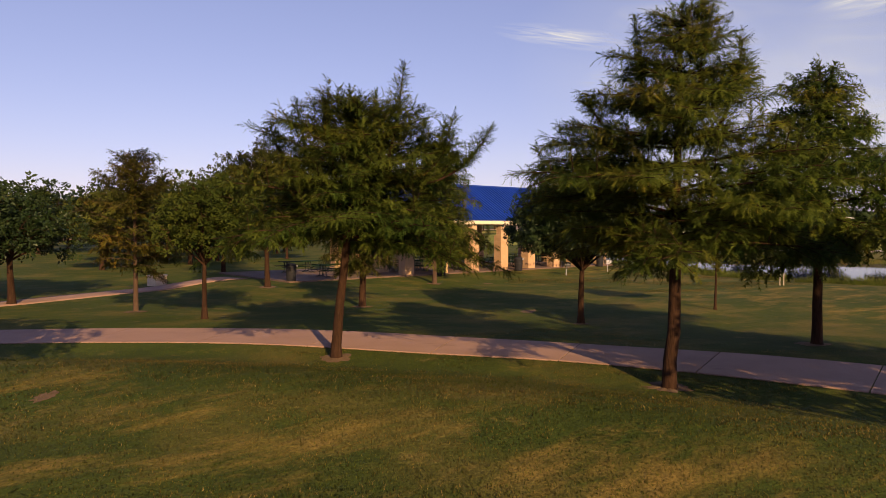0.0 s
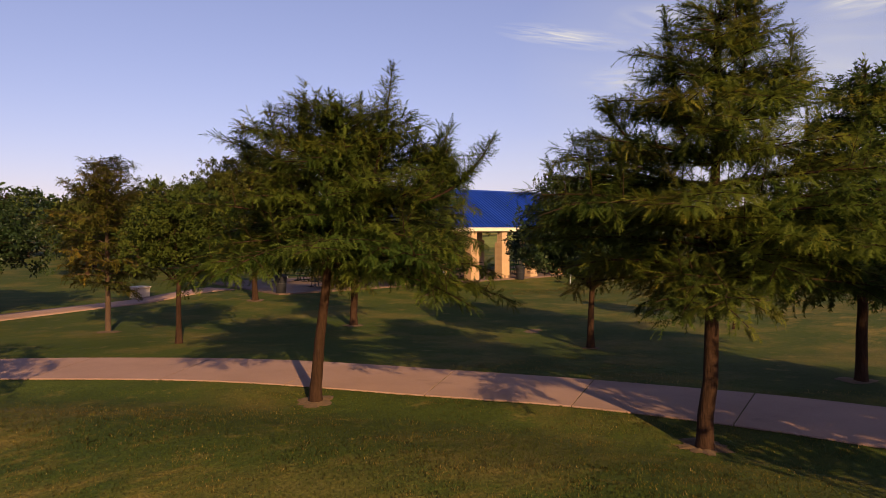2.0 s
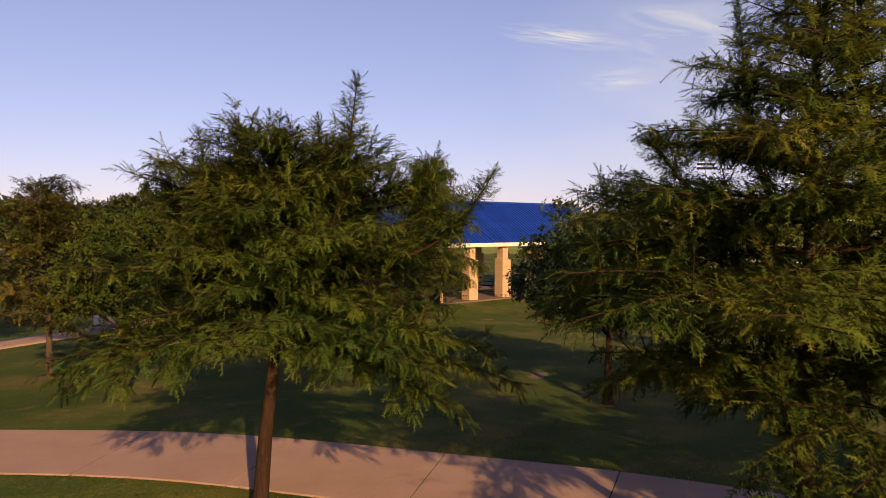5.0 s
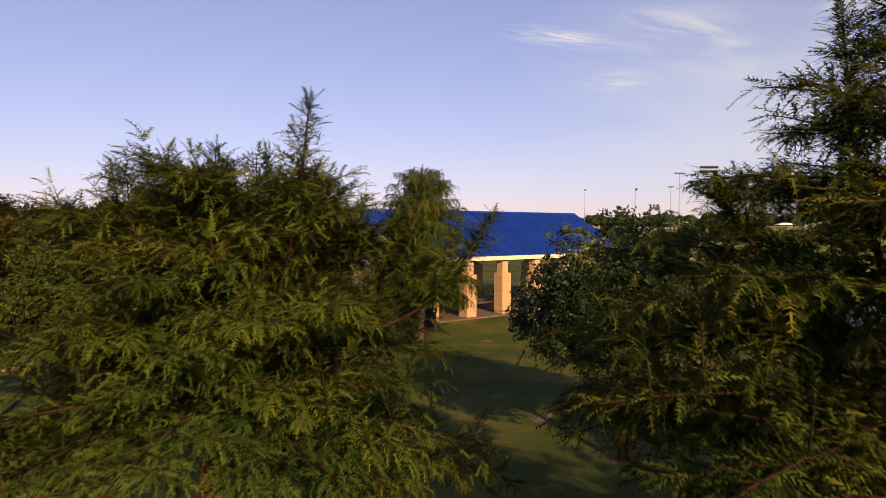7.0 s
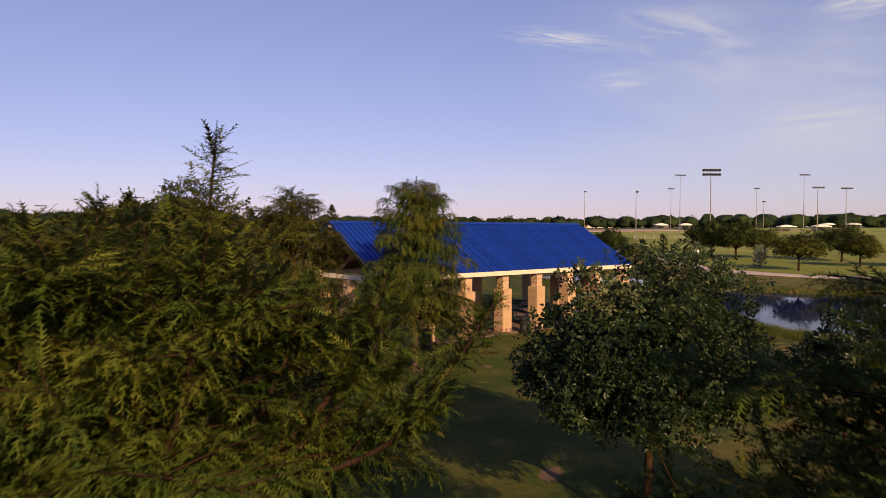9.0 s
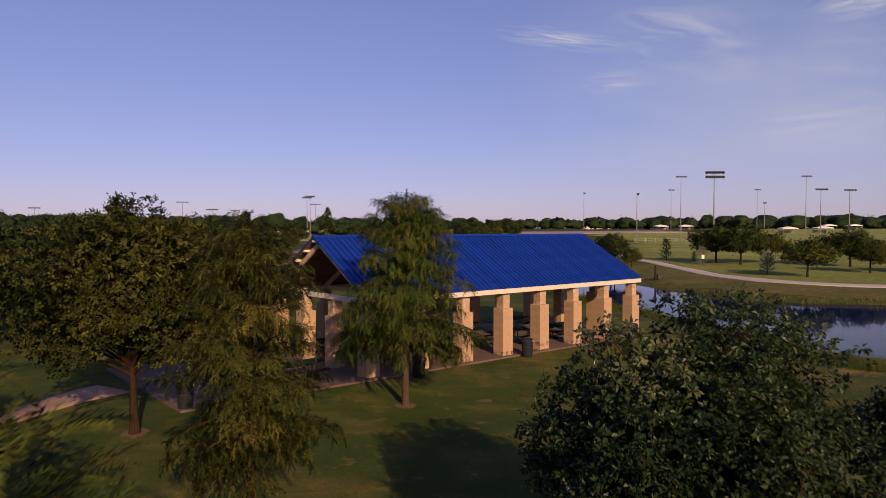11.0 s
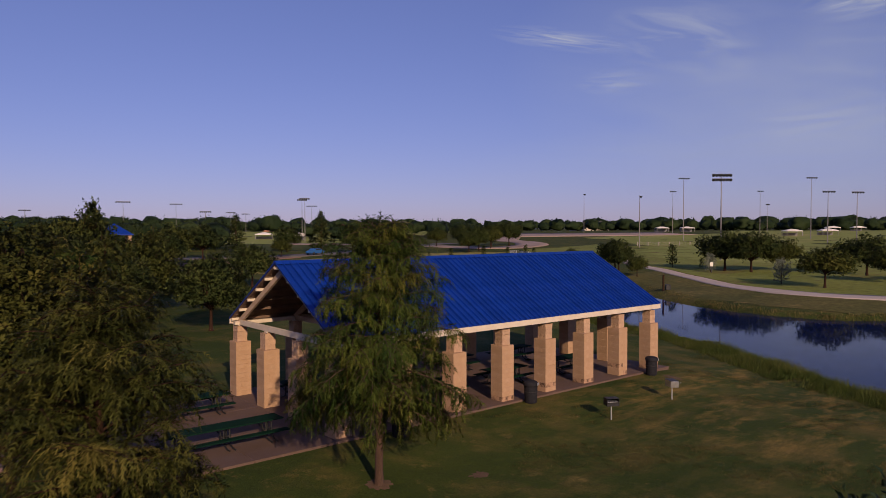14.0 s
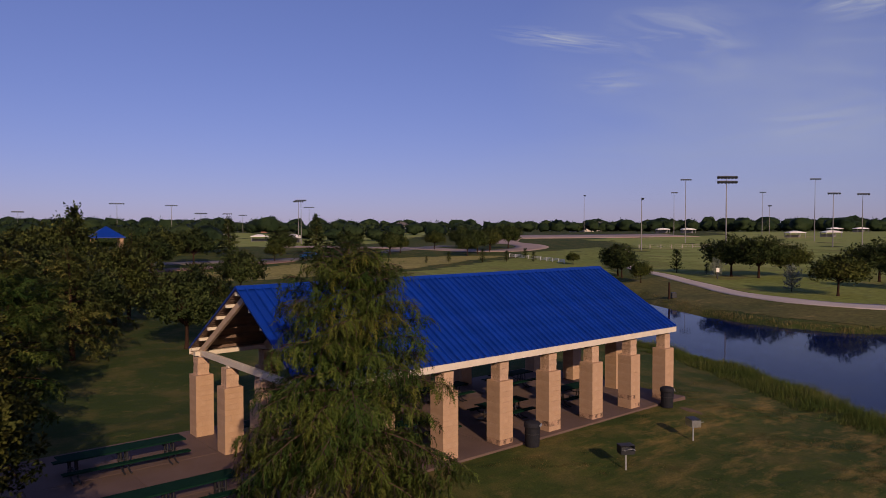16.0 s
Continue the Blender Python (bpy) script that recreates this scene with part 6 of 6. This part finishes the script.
for (w, d, h, wm, rm, lab), (x, y, rz) in [
    ((16, 10, 5.6, M_PALEWALL, M_DARKROOF, "large pale two-storey house with dark roof by the woods"), (505, 372, -40)),
    ((18, 9, 2.4, M_PALEWALL, M_DARKROOF, "long low pale building before far woods"), (430, 335, -40)),
    ((14, 9, 5.4, M_BRICKFAR, M_DARKROOF, "red brick house among far trees"), (195, 400, -30)),
    ((12, 9, 5.4, M_BRICKFAR, M_DARKROOF, "red brick house among far trees"), (95, 420, -15)),
    ((12, 9, 5.0, M_PALEWALL, M_DARKROOF, "pale house with hipped roof among far trees"), (300, 400, -40))]:
    hs_ = house(w, d, h, wm, rm)
    hs_.matrix_basis = pose(x, y, gz(x, y), 0, 0, rz)
    tagged(hs_, lab, "house")

# blue-roofed pavilion among the far trees
bp = thing("small_pavilion", "small pavilion with blue hipped roof among trees", "pavilion", at=(42, 190, gz(42, 190)), rz=-10)
bm = bmesh.new()
e = [bm.verts.new((x, y, 3.3)) for x, y in ((-4.6, -4.6), (4.6, -4.6), (4.6, 4.6), (-4.6, 4.6))]
l = [bm.verts.new((x, y, 3.05)) for x, y in ((-4.6, -4.6), (4.6, -4.6), (4.6, 4.6), (-4.6, 4.6))]
p = bm.verts.new((0, 0, 6.4))
for k in range(4):
    bm.faces.new((e[k], e[(k + 1) % 4], p))
    bm.faces.new((l[k], l[(k + 1) % 4], e[(k + 1) % 4], e[k]))
bm.faces.new(l[::-1])
part("roof", bm, M_ROOF, bp, "blue metal hipped roof")
for x in (-3.6, 3.6):
    for y in (-3.6, 3.6):
        part("pier", boxed(x - 0.5, y - 0.5, -0.5, x + 0.5, y + 0.5, 3.045), M_BLOCK, bp)

# rail fence beyond the shelter
fence = thing("rail_fence", "low pale rail fence by the drive", "fence", at=(0, 0, 0))
fp = np.array([(104, 94), (103, 88), (101.5, 82), (100, 77), (98.5, 73)], float)
fs = spline(fp, 2.4)
for k, (x, y) in enumerate(fs):
    part("post", boxed(x - 0.06, y - 0.06, gz(x, y) - 0.2, x + 0.06, y + 0.06, gz(x, y) + 0.85), M_WHITE, fence)
    if k:
        a, b = fs[k - 1], fs[k]
        for h in (0.28, 0.54, 0.78):
            part("rail", beam((a[0], a[1], gz(*a) + h), (b[0], b[1], gz(*b) + h), 0.05, 0.09), M_WHITE, fence)

# field fence far over the lawn
ff = thing("field_fence", "low grey field fence on the far lawn", "fence")
fs = spline([(158, 96), (163, 91), (168, 87), (174, 82)], 3.0)
for k, (x, y) in enumerate(fs):
    part("post", boxed(x - 0.07, y - 0.07, gz(x, y) - 0.2, x + 0.07, y + 0.07, gz(x, y) + 1.1), M_FARPATH, ff)
    if k:
        a, b = fs[k - 1], fs[k]
        for h in (0.45, 1.0):
            part("rail", beam((a[0], a[1], gz(*a) + h), (b[0], b[1], gz(*b) + h), 0.03, 0.04), M_FARPATH, ff)

# bollard post with box, and small sign, on the far bank
st = thing("waste_station", "dark post with a black waste box on the far bank", "post", at=(66.4, 29.3, gz(66.4, 29.3)), rz=-40)
part("post", boxed(-0.10, -0.10, -0.3, 0.10, 0.10, 2.1, 0.01), M_BARK, st)
part("box", boxed(0.25, -0.3, 0.15, 0.85, 0.3, 0.85, 0.04), M_BLACK, st, "black waste box")
part("bracket", boxed(0.10, -0.05, 0.4, 0.25, 0.05, 0.5), M_BLACK, st)
sg = thing("small_sign", "small white notice on a dark post by the path", "sign", at=(90.1, 35.8, gz(90.1, 35.8)), rz=-40)
part("post", boxed(-0.05, -0.05, -0.3, 0.05, 0.05, 1.1), M_BLACK, sg)
part("panel", boxed(-0.24, -0.08, 1.1, 0.24, -0.04, 1.75, 0.01), M_WHITE, sg, "white notice panel")


# parked car on the park road
def car():
    t = new("car")
    body = bmesh.new()
    side = [(-2.2, 0.35), (-2.25, 0.75), (-2.1, 0.92), (-1.3, 1.0), (-0.75, 1.42), (0.9, 1.45), (1.55, 1.05), (2.15, 0.92), (2.25, 0.6), (2.2, 0.35)]
    a = [body.verts.new((x, -0.88, z)) for x, z in side]
    b = [body.verts.new((x, 0.88, z)) for x, z in side]
    for k in range(len(side)):
        q = (k + 1) % len(side)
        body.faces.new((a[k], a[q], b[q], b[k]))
    body.faces.new(a[::-1])
    body.faces.new(b)
    bmesh.ops.recalc_face_normals(body, faces=body.faces)
    bmesh.ops.bevel(body, geom=body.edges[:], offset=0.05, segments=1, affect="EDGES")
    part("body", body, M_CARBLUE, t)
    for s in (-1, 1):
        part("side_window", boxed(-0.7, min(s * 0.87, s * 0.9), 1.05, 0.95, max(s * 0.87, s * 0.9), 1.36), M_GLASSDARK, t)
    for x in (-1.4, 1.4):
        for s in (-1, 1):
            w = lathe([(0.2, -0.1), (0.32, -0.1), (0.32, 0.1), (0.2, 0.1)], 14)
            w.transform(Matrix.Translation((x, s * 0.84, 0.32)) @ Matrix.Rotation(radians(90), 4, "X"))
            part("wheel", w, M_RUBBER, t)
    return tagged(t, "blue car parked on the park road", "car")


cr = car()
cr.matrix_basis = pose(66, 118.5, gz(66, 118.5) + 0.08, 0, 0, 20)


# ---- thin high clouds, and wide veils added to brighten the sky ----
def cloud_mat(seed, amount, low):
    m = bpy.data.materials.new("cloud")
    m.use_nodes = True
    nt = m.node_tree
    nt.nodes.clear()
    out = nt.nodes.new("ShaderNodeOutputMaterial")
    df, tp, mx = nt.nodes.new("ShaderNodeEmission"), nt.nodes.new("ShaderNodeBsdfTransparent"), nt.nodes.new("ShaderNodeMixShader")
    # emission stands in for sunlight on the cloud
    df.inputs["Color"].default_value = (0.92, 0.88, 0.98, 1)
    df.inputs["Strength"].default_value = 0.8
    tc = nt.nodes.new("ShaderNodeTexCoord")
    mp = nt.nodes.new("ShaderNodeMapping")
    mp.inputs["Location"].default_value = (seed * 3.7, seed * 1.3, 0)
    mp.inputs["Scale"].default_value = (2.2, 5.0, 1)
    nt.links.new(tc.outputs["Generated"], mp.inputs["Vector"])
    n = nt.nodes.new("ShaderNodeTexNoise")
    n.inputs["Scale"].default_value, n.inputs["Detail"].default_value, n.inputs["Roughness"].default_value, n.inputs["Distortion"].default_value = 1.1, 6.0, 0.55, 0.6
    nt.links.new(mp.outputs[0], n.inputs["Vector"])
    # fades to nothing at the sheet's rim
    m2 = nt.nodes.new("ShaderNodeMapping")
    m2.inputs["Location"].default_value, m2.inputs["Scale"].default_value = (-1, -1, 0), (2, 2, 0)
    nt.links.new(tc.outputs["Generated"], m2.inputs["Vector"])
    g = nt.nodes.new("ShaderNodeTexGradient")
    g.gradient_type = "SPHERICAL"
    nt.links.new(m2.outputs[0], g.inputs["Vector"])
    r = nt.nodes.new("ShaderNodeMapRange")
    r.inputs[1].default_value, r.inputs[2].default_value = low, 0.80
    nt.links.new(n.outputs[0], r.inputs[0])
    k = nt.nodes.new("ShaderNodeMath")
    k.operation = "MULTIPLY"
    nt.links.new(r.outputs[0], k.inputs[0])
    nt.links.new(g.outputs[0], k.inputs[1])
    k2 = nt.nodes.new("ShaderNodeMath")
    k2.operation, k2.use_clamp = "MULTIPLY", True
    k2.inputs[1].default_value = amount
    nt.links.new(k.outputs[0], k2.inputs[0])
    nt.links.new(k2.outputs[0], mx.inputs[0])
    nt.links.new(tp.outputs[0], mx.inputs[1])
    nt.links.new(df.outputs[0], mx.inputs[2])
    nt.links.new(mx.outputs[0], out.inputs["Surface"])
    return m


FWD, RIGHT = Vector((0.6424, 0.7664, 0)), Vector((0.7664, -0.6424, 0))
# sheets with w of 0.5 and over are smooth veils that lighten the right-hand sky
for k, (right, up, w, h, tilt, amount) in enumerate([(0.165, 0.273, 0.21, 0.034, -9, 1.35), (0.34, 0.27, 0.24, 0.12, -12, 1.15), (0.25, 0.212, 0.13, 0.04, 0, 0.8), (0.52, 0.155, 0.28, 0.07, 4, 0.95), (0.60, 0.335, 0.18, 0.07, 5, 1.7), (0.42, 0.22, 0.7, 0.40, -8, 0.45), (0.60, 0.14, 0.7, 0.34, 6, 0.5), (0.3, 0.10, 0.6, 0.12, 2, 0.25), (0.64, 0.24, 0.36, 0.16, -3, 0.55)]):
    D = 3200.0
    c = Vector((-16, -25, 6)) + (FWD + RIGHT * right + Vector((0, 0, up))) * D
    bm = bmesh.new()
    q = [bm.verts.new((x * w * D, y * h * D, 0)) for x, y in ((-0.5, -0.5), (0.5, -0.5), (0.5, 0.5), (-0.5, 0.5))]
    bm.faces.new(q)
    cl = part("cloud", bm, cloud_mat(k, amount, 0.40 if w < 0.5 else 0.12))
    n = (Vector((-16, -25, 6)) - c).normalized()
    xx = Vector((0, 0, 1)).cross(n).normalized()
    yy = n.cross(xx)
    m = Matrix((xx, yy, n)).transposed().to_4x4() @ Matrix.Rotation(radians(tilt), 4, "Z")
    m.translation = c
    cl.matrix_basis = m
    tagged(cl, "thin pale self-lit sheet of high cloud", "cloud", kind="structure")
